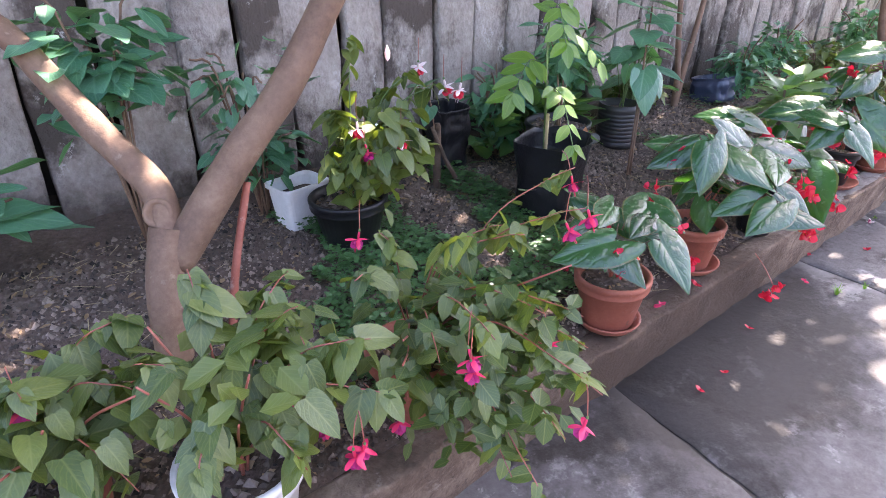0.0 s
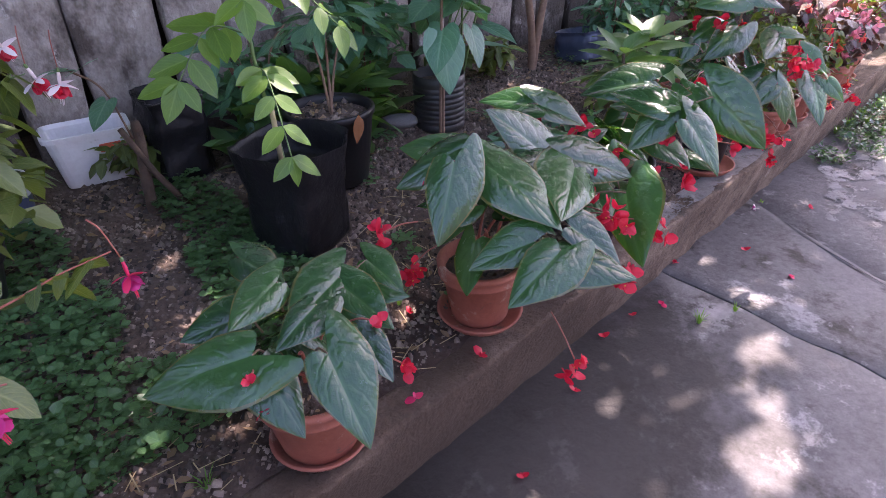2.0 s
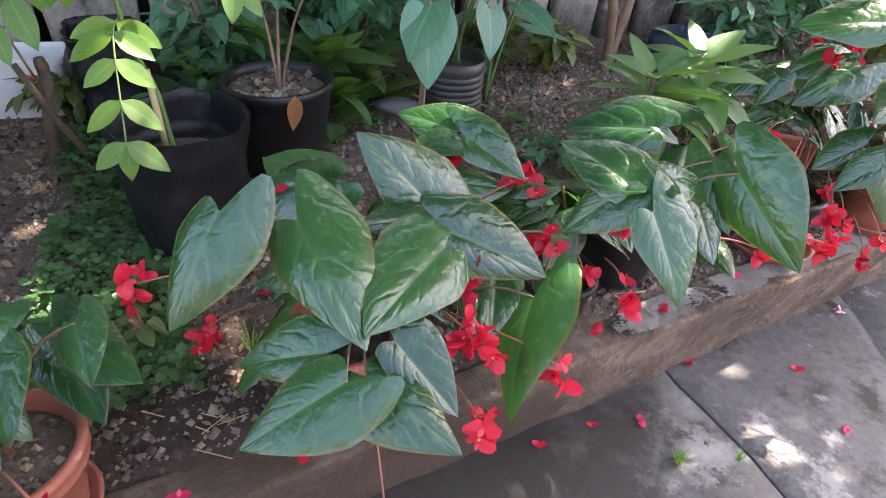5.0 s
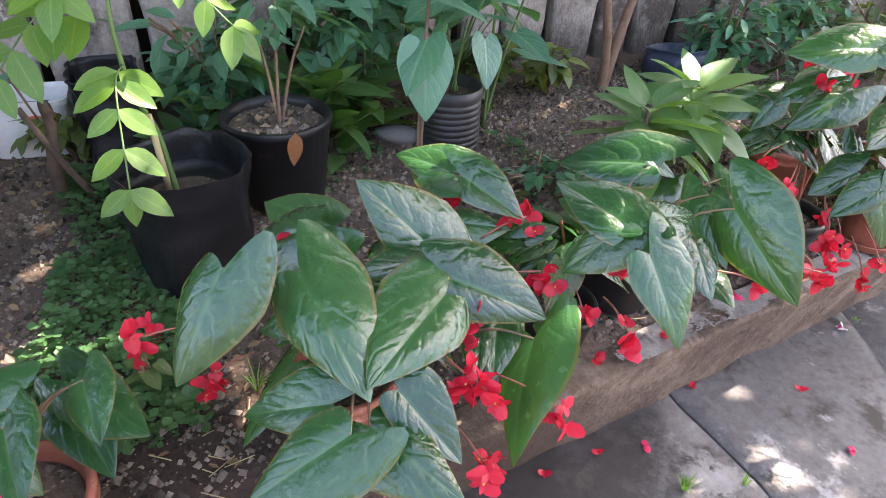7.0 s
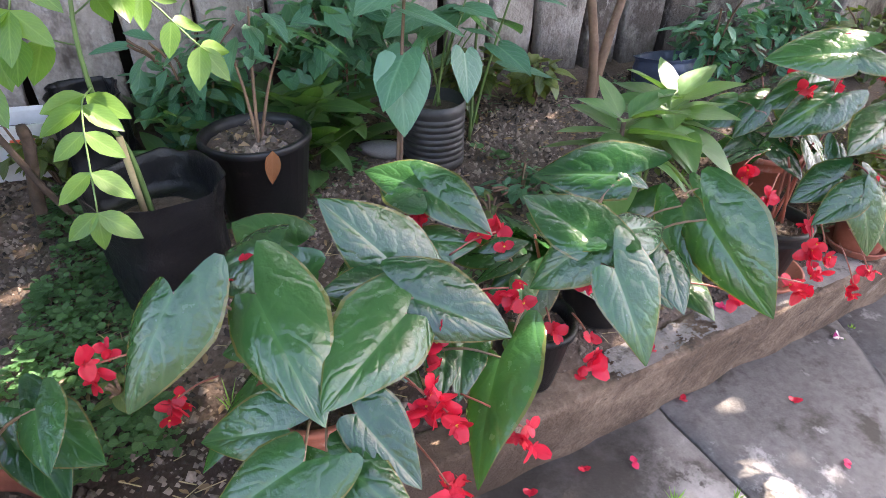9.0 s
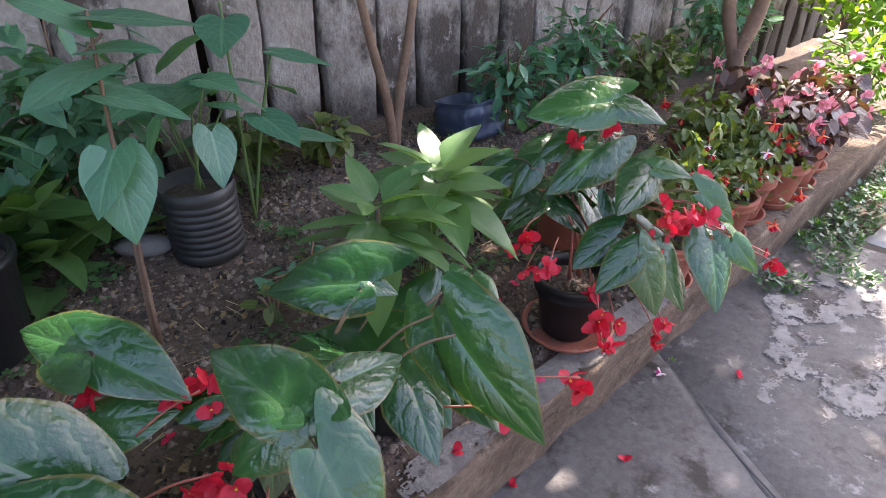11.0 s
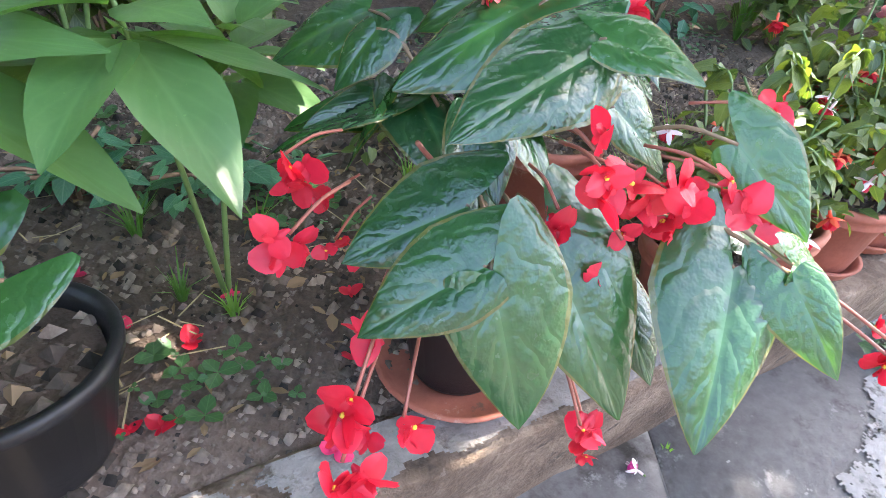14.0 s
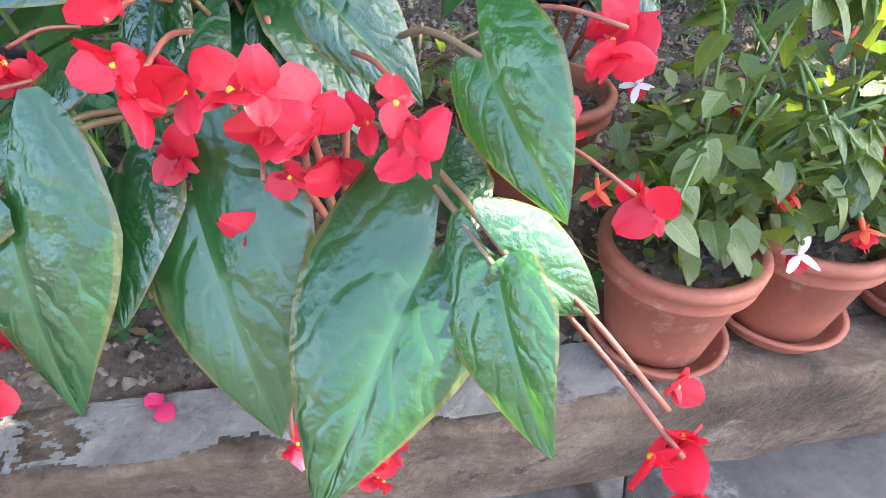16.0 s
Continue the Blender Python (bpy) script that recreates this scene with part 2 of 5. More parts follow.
M_PALE = surface("pale_screed", [(0.3, (0.34, 0.33, 0.33)), (0.7, (0.5, 0.49, 0.48))], 6.0, 0.85, 60.0, 0.003, 0.5, ((0.2, 0.19, 0.19), 14.0, 0.6))
M_SCREED = surface("worn_screed", [(0.3, (0.17, 0.16, 0.155)), (0.7, (0.36, 0.35, 0.34))], 14.0, 0.88, 60.0, 0.003, 0.6, ((0.09, 0.08, 0.075), 20.0, 0.55))
M_KERB = surface("kerb_mortar", [(0.3, (0.035, 0.022, 0.014)), (0.5, (0.13, 0.088, 0.06)), (0.72, (0.29, 0.22, 0.165))], 8.0, 0.9, 60.0, 0.006, 1.0, ((0.30, 0.25, 0.21), 7.0, 0.62), 0.0, 0.35, ((0.05, 0.036, 0.025), 6.0, 0.58), damp=((1.55, -0.05, 0.08), (1.0, 1.0, 0.3), (0.055, 0.033, 0.02)))
M_KERBTOP = surface("worn_kerb_top", [(0.3, (0.15, 0.13, 0.115)), (0.7, (0.31, 0.285, 0.265))], 16.0, 0.9, 70.0, 0.004, 0.9, ((0.1, 0.08, 0.065), 22.0, 0.55))
M_SLAB = surface("fence_slab", [(0.25, (0.15, 0.12, 0.098)), (0.5, (0.34, 0.295, 0.255)), (0.75, (0.52, 0.47, 0.42))], 4.5, 0.9, 50.0, 0.007, 1.0, ((0.085, 0.066, 0.053), 2.6, 0.49), 0.0, 0.5, ((0.5, 0.46, 0.42), 9.0, 0.6), 0.0, 0.75, damp=((2.0, 0.0, 0.28), (80.0, 80.0, 0.34), (0.05, 0.04, 0.032)))
M_STONE = plain("grey_stone", (0.2, 0.19, 0.18), 0.8)
# earth in the path joints, and the shade colour behind the fence gaps
M_GROOVE = plain("dark_joint_and_gap_shade", (0.05, 0.043, 0.036), 0.95)
M_STRAW = plain("dry_straw", (0.36, 0.28, 0.15), 0.8)
M_GRASS = leaf_mat("grass_blade", (0.06, 0.16, 0.03), (0.14, 0.28, 0.06), (0.15, 0.3, 0.08), 0.55, 2.0, 0.35, 0.1)
M_PLASTER = surface("plain_plaster", [(0.3, (0.42, 0.4, 0.37)), (0.7, (0.55, 0.53, 0.5))], 2.0, 0.9)

# ---- mesh helpers ----


def mesh_of(name, verts, faces, materials, uvs=None, slots=None, smooth=True):
    me = bpy.data.meshes.new(name)
    me.from_pydata(verts, [], faces)
    for k in materials if isinstance(materials, (list, tuple)) else (materials,):
        me.materials.append(k)
    if slots:
        me.polygons.foreach_set("material_index", slots)
    if uvs:
        layer = me.uv_layers.new(name="uv")
        flat = [c for f in faces for i in f for c in uvs[i]]
        layer.data.foreach_set("uv", flat)
    me.polygons.foreach_set("use_smooth", [smooth] * len(faces))
    me.update()
    return me


def bm_mesh(name, bm, material, smooth=False):
    me = bpy.data.meshes.new(name)
    bm.to_mesh(me)
    bm.free()
    for k in material if isinstance(material, (list, tuple)) else (material,):
        me.materials.append(k)
    me.polygons.foreach_set("use_smooth", [smooth] * len(me.polygons))
    return me


def thing(name, loc, label, category, group="", kind=""):
    ob = new(name)
    ob.empty_display_size = 0.05
    ob.location = loc
    return tagged(ob, label, category, group, kind)


def origin_of(ob):
    return ob.location + (origin_of(ob.parent) if ob.parent else Vector((0, 0, 0)))


def place(name, me, parent, m=None, label=""):
    """Links a mesh as one part under a thing; m is its pose in the world."""
    ob = new(name, me)
    ob.parent = parent
    w = m or Matrix.Identity(4)
    ob.matrix_local = Matrix.Translation(-origin_of(parent)) @ w
    return tagged(ob, label)


def structure(name, me, label, m=None):
    ob = new(name, me)
    if m:
        ob.matrix_world = m
    return tagged(ob, label, name.split("_")[0], kind="structure")


def lathe(name, profile, material, sides=28, wobble=0.0, seed=0):
    """A round shell from (radius, height) pairs."""
    rnd = random.Random(seed)
    ph = rnd.uniform(0, 6)
    verts, faces = [], []
    for r, z in profile:
        for i in range(sides):
            a = 2 * math.pi * i / sides
            k = 1 + wobble * (math.sin(2 * a + ph) + 0.5 * math.sin(5 * a + ph * 2 + z * 30))
            verts.append((r * k * math.cos(a), r * k * math.sin(a), z))
    for j in range(len(profile) - 1):
        for i in range(sides):
            a, b = j * sides + i, j * sides + (i + 1) % sides
            faces.append((a, b, b + sides, a + sides))
    return mesh_of(name, verts, faces, material)


def tube(name, pts, radii, material, sides=7, caps=True):
    pts = [Vector(p) for p in pts]
    if isinstance(radii, (int, float)):
        radii = [radii] * len(pts)
    verts, faces = [], []
    ref = Vector((0.31, 0.52, 0.8))
    for i, p in enumerate(pts):
        d = (pts[min(i + 1, len(pts) - 1)] - pts[max(i - 1, 0)]).normalized()
        a = d.cross(ref).normalized()
        b = d.cross(a)
        for s in range(sides):
            t = 2 * math.pi * s / sides
            verts.append(p + radii[i] * (math.cos(t) * a + math.sin(t) * b))
    for i in range(len(pts) - 1):
        for s in range(sides):
            q, r = i * sides + s, i * sides + (s + 1) % sides
            faces.append((q, r, r + sides, q + sides))
    if caps:
        faces.append(tuple(range(sides))[::-1])
        faces.append(tuple(range((len(pts) - 1) * sides, len(pts) * sides)))
    return mesh_of(name, verts, faces, material)


def smooth_path(pts, n=6):
    """A rounded line through the points."""
    p = [Vector(q) for q in pts]
    p = [p[0] * 2 - p[1]] + p + [p[-1] * 2 - p[-2]]
    out = []
    for i in range(1, len(p) - 2):
        for k in range(n):
            t = k / n
            a, b, c, d = p[i - 1], p[i], p[i + 1], p[i + 2]
            out.append(0.5 * (2 * b + (c - a) * t + (2 * a - 5 * b + 4 * c - d) * t * t + (3 * b - a - 3 * c + d) * t ** 3))
    return out + [p[-2]]


def leaf_data(name, material, nu, nv, width, peak, heart, fold, droop, quilt, asym=0.0, serr=0.0, seed=0, veins=6.0, ear=0.0, arch=0.0):
    """A leaf one unit long along +y with its stalk at the origin; heart: how far its lobes reach back; ear: how much more one lobe does; fold: rise of the sides."""
    rnd = random.Random(seed)
    twist = rnd.uniform(-0.15, 0.15)
    verts, uvs, faces = [], [], []
    for i in range(nu + 1):
        u = i / nu
        w = width * max(0.0, math.sin(math.pi * u ** peak)) ** 0.8 * (1 - 0.25 * u)
        if heart and u < 0.5:
            w = max(w, width * 0.95 * math.sqrt(max(0, 1 - ((0.30 - u) / 0.52) ** 2)) if u < 0.30 else w)
        w = max(w, 0.004)
        for j in range(nv + 1):
            v = -1 + 2 * j / nv
            half = w * (1 + asym * (1 if v > 0 else -1))
            half *= 1 + serr * math.sin(u * 44 + v * 3)
            x = v * half
            y = u - heart * (1 - u) ** 3 * math.sin(math.pi * 0.82 * abs(v)) * (1 + (asym + math.copysign(ear, asym)) * (1 if v > 0 else -1))
            z = fold * abs(x) - droop * u * u - 0.35 * droop * (abs(v) ** 2.2) * w * 2
            z += quilt * math.cos((u - 0.42 * abs(v)) * veins * 2 * math.pi) * (1 - abs(v)) * abs(v) * 4 * w / width
            z -= arch * v * v * w * (1.3 - 0.5 * u)
            z += twist * x * u + 0.012 * math.sin(9 * u + seed) * v
            verts.append((x, y, z))
            uvs.append((0.5 + 0.5 * v, u))
    for i in range(nu):
        for j in range(nv):
            a = i * (nv + 1) + j
            faces.append((a, a + 1, a + nv + 2, a + nv + 1))
    return mesh_of(name, verts, faces, material, uvs)


def kinds(name, material, count, nu, nv, width, peak, heart, fold, droop, quilt, asym=0.0, serr=0.0, veins=6.0, ear=0.0, arch=0.0):
    out = []
    for k in range(count):
        r = random.Random(name + str(k))
        out.append(leaf_data(name, material, nu, nv, width * r.uniform(0.9, 1.12), peak, heart, fold * r.uniform(0.5, 1.3),
                             droop * r.uniform(0.4, 1.5), quilt, asym * (1 if k % 2 else -1), serr, k, veins, ear, arch * r.uniform(0.6, 1.4)))
    return out


BEGONIA = kinds("leaf", M_BEGONIA, 8, 14, 12, 0.395, 0.55, 0.25, 0.36, 0.2, 0.02, 0.18, 0.02, 5.0, 0.5, 0.3)
BRONZE = kinds("leaf", M_BRONZE, 3, 7, 6, 0.56, 0.72, 0.2, 0.2, 0.15, 0.012, 0.1)
FUCHSIA = kinds("leaf", M_FUCHSIA, 5, 6, 4, 0.36, 0.68, 0.05, 0.25, 0.28, 0.008, 0.0, 0.04)
BROAD = kinds("leaf", M_BROAD, 4, 8, 4, 0.27, 0.78, 0.0, 0.35, 0.3, 0.006, 0.0, 0.0, 9.0)
FRESH = kinds("leaf", M_FRESH, 3, 6, 4, 0.3, 0.9, 0.0, 0.2, 0.12, 0.004)
BLUISH = kinds("leaf", M_BLUISH, 4, 8, 6, 0.40, 0.7, 0.16, 0.15, 0.2, 0.012, 0.0, 0.05)
CITRUS = kinds("leaf", M_BLUISH, 3, 6, 4, 0.22, 0.8, 0.0, 0.3, 0.25, 0.006)


def leaf_pose(base, tip, out=None, roll=0.0):
    """The pose of a leaf from its stalk to its tip, its upper face turned up and outwards."""
    b, t = Vector(base), Vector(tip)
    y = t - b
    size = y.length
    y = y.normalized()
    ref = Vector((0, 0, 1)) + (Vector(out) if out else Vector((y.x, y.y, 0)) * 0.6)
    z = ref - y * ref.dot(y)
    if z.length < 0.05:
        z = Vector((-y.x, -y.y, 1)) - y * Vector((-y.x, -y.y, 1)).dot(y)
    z.normalize()
    x = y.cross(z)
    m = Matrix((x, y, z)).transposed().to_4x4() @ Matrix.Rotation(radians(roll), 4, "Y")
    return Matrix.Translation(b) @ m @ Matrix.Diagonal((size, size, size, 1))


def petal(verts, faces, uvs, slots, m, size, width, cup, slot=0, nu=4, nv=4, tipped=0.0):
    s = len(verts)
    for i in range(nu + 1):
        u = i / nu
        w = width * (math.sin(math.pi * (0.06 + 0.86 * u) ** (0.75 + tipped)) ** 0.7)
        for j in range(nv + 1):
            v = -1 + 2 * j / nv
            p = Vector((v * w * size, u * size, cup * size * (u * u + 0.5 * v * v * w) + 0.05 * size * math.sin(5 * v + 4 * u)))
            verts.append(tuple(m @ p))
            uvs.append((0.5 + 0.5 * v, u))
    for i in range(nu):
        for j in range(nv):
            a = s + i * (nv + 1) + j
            faces.append((a, a + 1, a + nv + 2, a + nv + 1))
            slots.append(slot)


def bead(verts, faces, uvs, slots, c, r, slot, long=1.0):
    s = len(verts)
    n = 6
    for k in range(1, 4):
        for i in range(n):
            a, b = 2 * math.pi * i / n, math.pi * k / 4
            verts.append((c[0] + r * math.sin(b) * math.cos(a), c[1] + r * math.sin(b) * math.sin(a), c[2] + long * r * math.cos(b)))
            uvs.append((0.5, 0.5))
    verts += [(c[0], c[1], c[2] + r * long), (c[0], c[1], c[2] - r * long)]
    uvs += [(0.5, 0.5)] * 2
    for k in range(2):
        for i in range(n):
            a, b = s + k * n + i, s + k * n + (i + 1) % n
            faces.append((a, a + n, b + n, b))
            slots.append(slot)
    for i in range(n):
        faces.append((s + 3 * n, s + i, s + (i + 1) % n))
        faces.append((s + 3 * n + 1, s + 2 * n + (i + 1) % n, s + 2 * n + i))
        slots += [slot, slot]


def begonia_flower(name, material, seed):
    """Two broad and two narrow petals round a yellow eye, one unit across, facing +z."""
    r = random.Random(seed)
    v, f, u, s = [], [], [], []
    for k, (wide, long) in enumerate(((0.52, 0.66), (0.3, 0.42), (0.5, 0.6), (0.28, 0.4))):
        m = Matrix.Rotation(k * math.pi / 2 + r.uniform(-0.3, 0.3), 4, "Z") @ Matrix.Rotation(r.uniform(-0.3, 1.1), 4, "X")
        petal(v, f, u, s, m, long, wide, r.uniform(-0.6, 0.5))
    bead(v, f, u, s, (0, 0, 0.02), 0.07 if seed % 3 == 0 else 0.03, 1 if seed % 3 == 0 else 0)
    return mesh_of(name, v, f, [material, M_YELLOW], u, s)


def fuchsia_flower(name, sepal, core, seed):
    """A hanging bell: tube, four spread sepals, a full skirt and stamens; one unit long along -z."""
    r = random.Random(seed)
    v, f, u, s = [], [], [], []
    bead(v, f, u, s, (0, 0, -0.02), 0.05, 2, 1.6)
    bead(v, f, u, s, (0, 0, -0.22), 0.055, 0, 4.0)
    for k in range(4):
        m = Matrix.Translation((0, 0, -0.4)) @ Matrix.Rotation(k * math.pi / 2 + r.uniform(-0.2, 0.2), 4, "Z") @ Matrix.Rotation(r.uniform(-0.5, 0.35), 4, "X")
        petal(v, f, u, s, m, 0.46, 0.2, -0.2, 0, 4, 2, 0.2)
    for k in range(5):
        m = Matrix.Translation((0, 0, -0.42)) @ Matrix.Rotation(k * 1.2566 + r.uniform(-0.2, 0.2), 4, "Z") @ Matrix.Rotation(-1.12 + r.uniform(-0.15, 0.1), 4, "X")
        petal(v, f, u, s, m, 0.36, 0.55, 0.2, 1, 4, 3)
    for k in range(3):
        bead(v, f, u, s, (r.uniform(-0.06, 0.06), r.uniform(-0.06, 0.06), -0.82), 0.012, 0, 12.0)
    return mesh_of(name, v, f, [sepal, core, M_STEM], u, s)


RED_FLOWER = [begonia_flower("flower", M_RED, k) for k in range(5)]
PINK_FLOWER = [begonia_flower("flower", M_PINK, k) for k in range(4)]
FUCHSIA_RED = [fuchsia_flower("flower", M_PINKRED, M_MAGENTA, k) for k in range(4)]
FUCHSIA_WHITE = [fuchsia_flower("flower", M_WHITE, M_RED, k) for k in range(3)]
FUCHSIA_CORAL = [fuchsia_flower("flower", M_CORAL, M_RED, k) for k in range(3)]


def turned(p, size, rnd, tilt=1.2, facing=None):
    d = Vector((rnd.gauss(0, 1), rnd.gauss(0, 1), rnd.gauss(0, 1) + 0.6)) if facing is None else Vector(facing) + Vector([rnd.gauss(0, 0.45) for _ in range(3)])
    q = d.to_track_quat("Z", "Y").to_matrix().to_4x4() @ Matrix.Rotation(rnd.uniform(0, 6.28), 4, "Z")
    return Matrix.Translation(p) @ q @ Matrix.Diagonal((size, size, size, 1))


def cluster(plant, centre, spread, count, rnd, models=RED_FLOWER, size=0.042, root=None, stalk=M_REDSTEM):
    """A hanging bunch of flowers with its stalk."""
    c = Vector(centre)
    if root is not None:
        top = c + Vector((0, 0, spread * 0.4))
        plant = place("flower_stalk", tube("flower_stalk", smooth_path([root, (Vector(root) + top) / 2 + Vector((0, 0, 0.006)), top], 4), 0.0017, stalk, 5), plant)
    for k in range(count):
        p = c + Vector((rnd.gauss(0, 0.42), rnd.gauss(0, 0.42), rnd.gauss(-0.1, 0.55))) * spread
        place("flower", rnd.choice(models), plant, turned(p, size * rnd.uniform(0.7, 1.25), rnd, facing=(-0.2, -0.6, 0.1)))


def hang(plant, at, size, rnd, models=FUCHSIA_RED, root=None):
    m = Matrix.Translation(at) @ Euler((rnd.gauss(0, 0.22), rnd.gauss(0, 0.22), rnd.uniform(0, 6))).to_matrix().to_4x4()
    if root is not None:
        r, a = Vector(root), Vector(at)
        plant = place("flower_stalk", tube("flower_stalk", smooth_path([r, (r + a) / 2 + Vector((0, 0, 0.015)), a], 3), 0.0012, M_REDSTEM, 4), plant)
    place("flower", rnd.choice(models), plant, m @ Matrix.Diagonal((size, size, size, 1)))


# ---- pots ----


def pot_parts(t, base, radius, height, material, rim=0.018, taper=0.72, soil=M_SOIL, fill=0.82, band=True, wobble=0.004):
    """A tapered flowerpot with a rolled rim, and its soil."""
    b = radius * taper
    prof = [(0.001, 0.0), (b * 0.96, 0.0), (b, 0.006)]
    if band:
        prof += [(b + (radius - b) * 0.76, height * 0.76), (radius * 0.985 + 0.004, height * 0.77), (radius + 0.004, height * 0.8)]
    prof += [(radius, height - rim), (radius + 0.006, height - rim * 0.9), (radius + 0.007, height - 0.004), (radius + 0.003, height),
             (radius - 0.006, height - 0.001), (radius - 0.010, height - rim), (b + (radius - b) * 0.7 - 0.008, height * 0.7)]
    m = Matrix.Translation(base)
    pot = place("pot", lathe("pot", prof, material, 32, wobble, int(base[0] * 100)), t, m)
    rs = b + (radius - b) * fill - 0.009
    verts, faces = [(0, 0, height * fill + 0.006)], []
    rnd = random.Random(base[0])
    for k in range(1, 6):
        for i in range(20):
            a = 2 * math.pi * i / 20
            verts.append((rs * k / 5 * math.cos(a), rs * k / 5 * math.sin(a), height * fill + rnd.uniform(-0.004, 0.006) * (1 if k < 5 else 0.3)))
    for i in range(20):
        faces.append((0, 1 + i, 1 + (i + 1) % 20))
        for k in range(4):
            a, c = 1 + k * 20 + i, 1 + k * 20 + (i + 1) % 20
            faces.append((a, a + 20, c + 20, c))
    slots = [0] * len(faces)
    for k in range(110):
        a, q, s = rnd.uniform(0, 6.28), rs * math.sqrt(rnd.uniform(0, 0.95)), rnd.choice((0.003, 0.004, 0.006, 0.009)) * (1.7 if radius > 0.11 else 1.0)
        i = len(verts)
        x, y, z = q * math.cos(a), q * math.sin(a), height * fill
        for c in range(4):
            g = 1.57 * c + rnd.uniform(-0.5, 0.5)
            verts.append((x + s * math.cos(g), y + s * math.sin(g) * (1 if k % 3 else 0.45), z + rnd.uniform(0, 0.4) * s))
        verts.append((x, y, z + s * rnd.uniform(0.6, 1.3)))
        faces += [(i + c, i + (c + 1) % 4, i + 4) for c in range(4)]
        slots += [1 if k % 4 else 2] * 4
    place("potting_soil", mesh_of("potting_soil", verts, faces, [soil, M_PEBBLE, M_DEAD], [(0.3, 0.5)] * len(verts), slots, False), pot, m, "dark crumbly potting soil")


def saucer(base, radius, material=M_TERRA, height=0.026):
    prof = [(0.001, 0.0), (radius * 0.82, 0.0), (radius * 0.86, 0.003), (radius, height - 0.004), (radius + 0.002, height), (radius - 0.006, height),
            (radius * 0.83, 0.008), (0.001, 0.007)]
    ob = new("plant_saucer", lathe("plant_saucer", prof, material, 32, 0.004))
    ob.location = base
    return tagged(ob, "round terracotta plant saucer under a flowerpot", "saucer", "saucers along the kerb")


def begonia_leaves(t, rnd, root, leaves, models=BEGONIA):
    """Leaves as (stalk end, tip, roll, side of the larger ear), turned to the open side of the bed; the stalk runs to a stem."""
    for b, tip, roll, *side in leaves:
        b = Vector(b)
        pick = models if not side else models[1::2] if side[0] > 0 else models[::2]
        r = Vector(root).lerp(b, 0.62) + Vector((0, 0.01, -0.008))
        stalk = place("leaf_stalk", tube("leaf_stalk", smooth_path([r, (r + b) / 2 + Vector((0, 0, 0.012)), b], 3), [0.0024, 0.0023, 0.0022, 0.0021, 0.002, 0.0019, 0.0018], M_PETIOLE, 5), t)
        place("leaf", rnd.choice(pick), stalk, leaf_pose(b, tip, (-0.3, -0.6, 0), roll))


def foliage(t, rnd, centre, reach, count, size, material, wide=0.34, name="inner_leaves"):
    """The leaves inside a bush that nobody could tell apart, as one part."""
    c, verts, faces, uvs = Vector(centre), [], [], []
    for k in range(count):
        d = Vector((rnd.gauss(0, 1), rnd.gauss(0, 1), rnd.gauss(0, 1))).normalized() * rnd.uniform(0, 0.85) ** 0.6
        d = Vector((d.x * reach[0], d.y * reach[1], d.z * reach[2]))
        q = Euler((rnd.uniform(-1.1, 0.5), rnd.uniform(-0.5, 0.5), rnd.uniform(0, 6.28))).to_matrix()
        s = size * rnd.uniform(0.5, 1.15)
        i = len(verts)
        for px, py, pz, uu, vv in ((0, 0, 0, 0.5, 0), (wide, 0.35, 0.07, 1, 0.35), (wide * 0.75, 0.72, 0.0, 1, 0.72), (0, 1, -0.12, 0.5, 1), (-wide * 0.75, 0.72, 0.0, 0, 0.72), (-wide, 0.35, 0.07, 0, 0.35)):
            verts.append(tuple(c + d + q @ Vector((px, py, pz)) * s))
            uvs.append((uu, vv))
        faces += [(i, i + 1, i + 2, i + 3), (i, i + 3, i + 4, i + 5)]
    place(name, mesh_of(name, verts, faces, material, uvs), t)["kind"] = "stuff"


def crown_of(t, rnd, centre, reach, count, size, models, rise=0.5, inner=0.3, droop=0.55, root=None, stem_mat=M_REDSTEM):
    """A loose dome of leaves round a centre, each pointing outwards and hanging."""
    c = Vector(centre)
    for k in range(count):
        a = k * 2.39996 + rnd.uniform(-0.4, 0.4)
        e = rnd.uniform(-0.15, 1.0)
        rr = rnd.uniform(inner, 1.0)
        d = Vector((math.cos(a) * math.cos(e) * reach[0], math.sin(a) * math.cos(e) * reach[1], math.sin(e) * reach[2] * rise * 2))
        b = c + d * rr
        o = Vector((math.cos(a), math.sin(a), 0))
        s = size * rnd.uniform(0.6, 1.15)
        tip = b + (o * rnd.uniform(0.5, 1.0) + Vector((rnd.uniform(-0.35, 0.35), rnd.uniform(-0.35, 0.35), rnd.uniform(-droop - 0.35, 0.35 - droop * 0.4)))).normalized() * s
        place("leaf", rnd.choice(models), t, leaf_pose(b, tip, None, rnd.uniform(-25, 25)))
        if root is not None and k % 2 == 0:
            r = Vector(root) + (b - Vector(root)) * 0.35
            place("leaf_stalk", tube("leaf_stalk", [r, (r + b) / 2 + Vector((0, 0, 0.01)), b], [0.003, 0.0026, 0.002], stem_mat, 5), t)

# ---- ground, pavement, kerb, bed, fence ----


def soil_z(x, y):
    h = 0.245 + 0.14 * (y - 0.05)
    h -= 0.01 * max(0.0, min(1.0, (0.09 - y) / 0.04))
    h += 0.012 * noise.noise(Vector((x * 2.3, y * 2.3, 0))) + 0.007 * noise.noise(Vector((x * 9, y * 9, 3)))
    return h


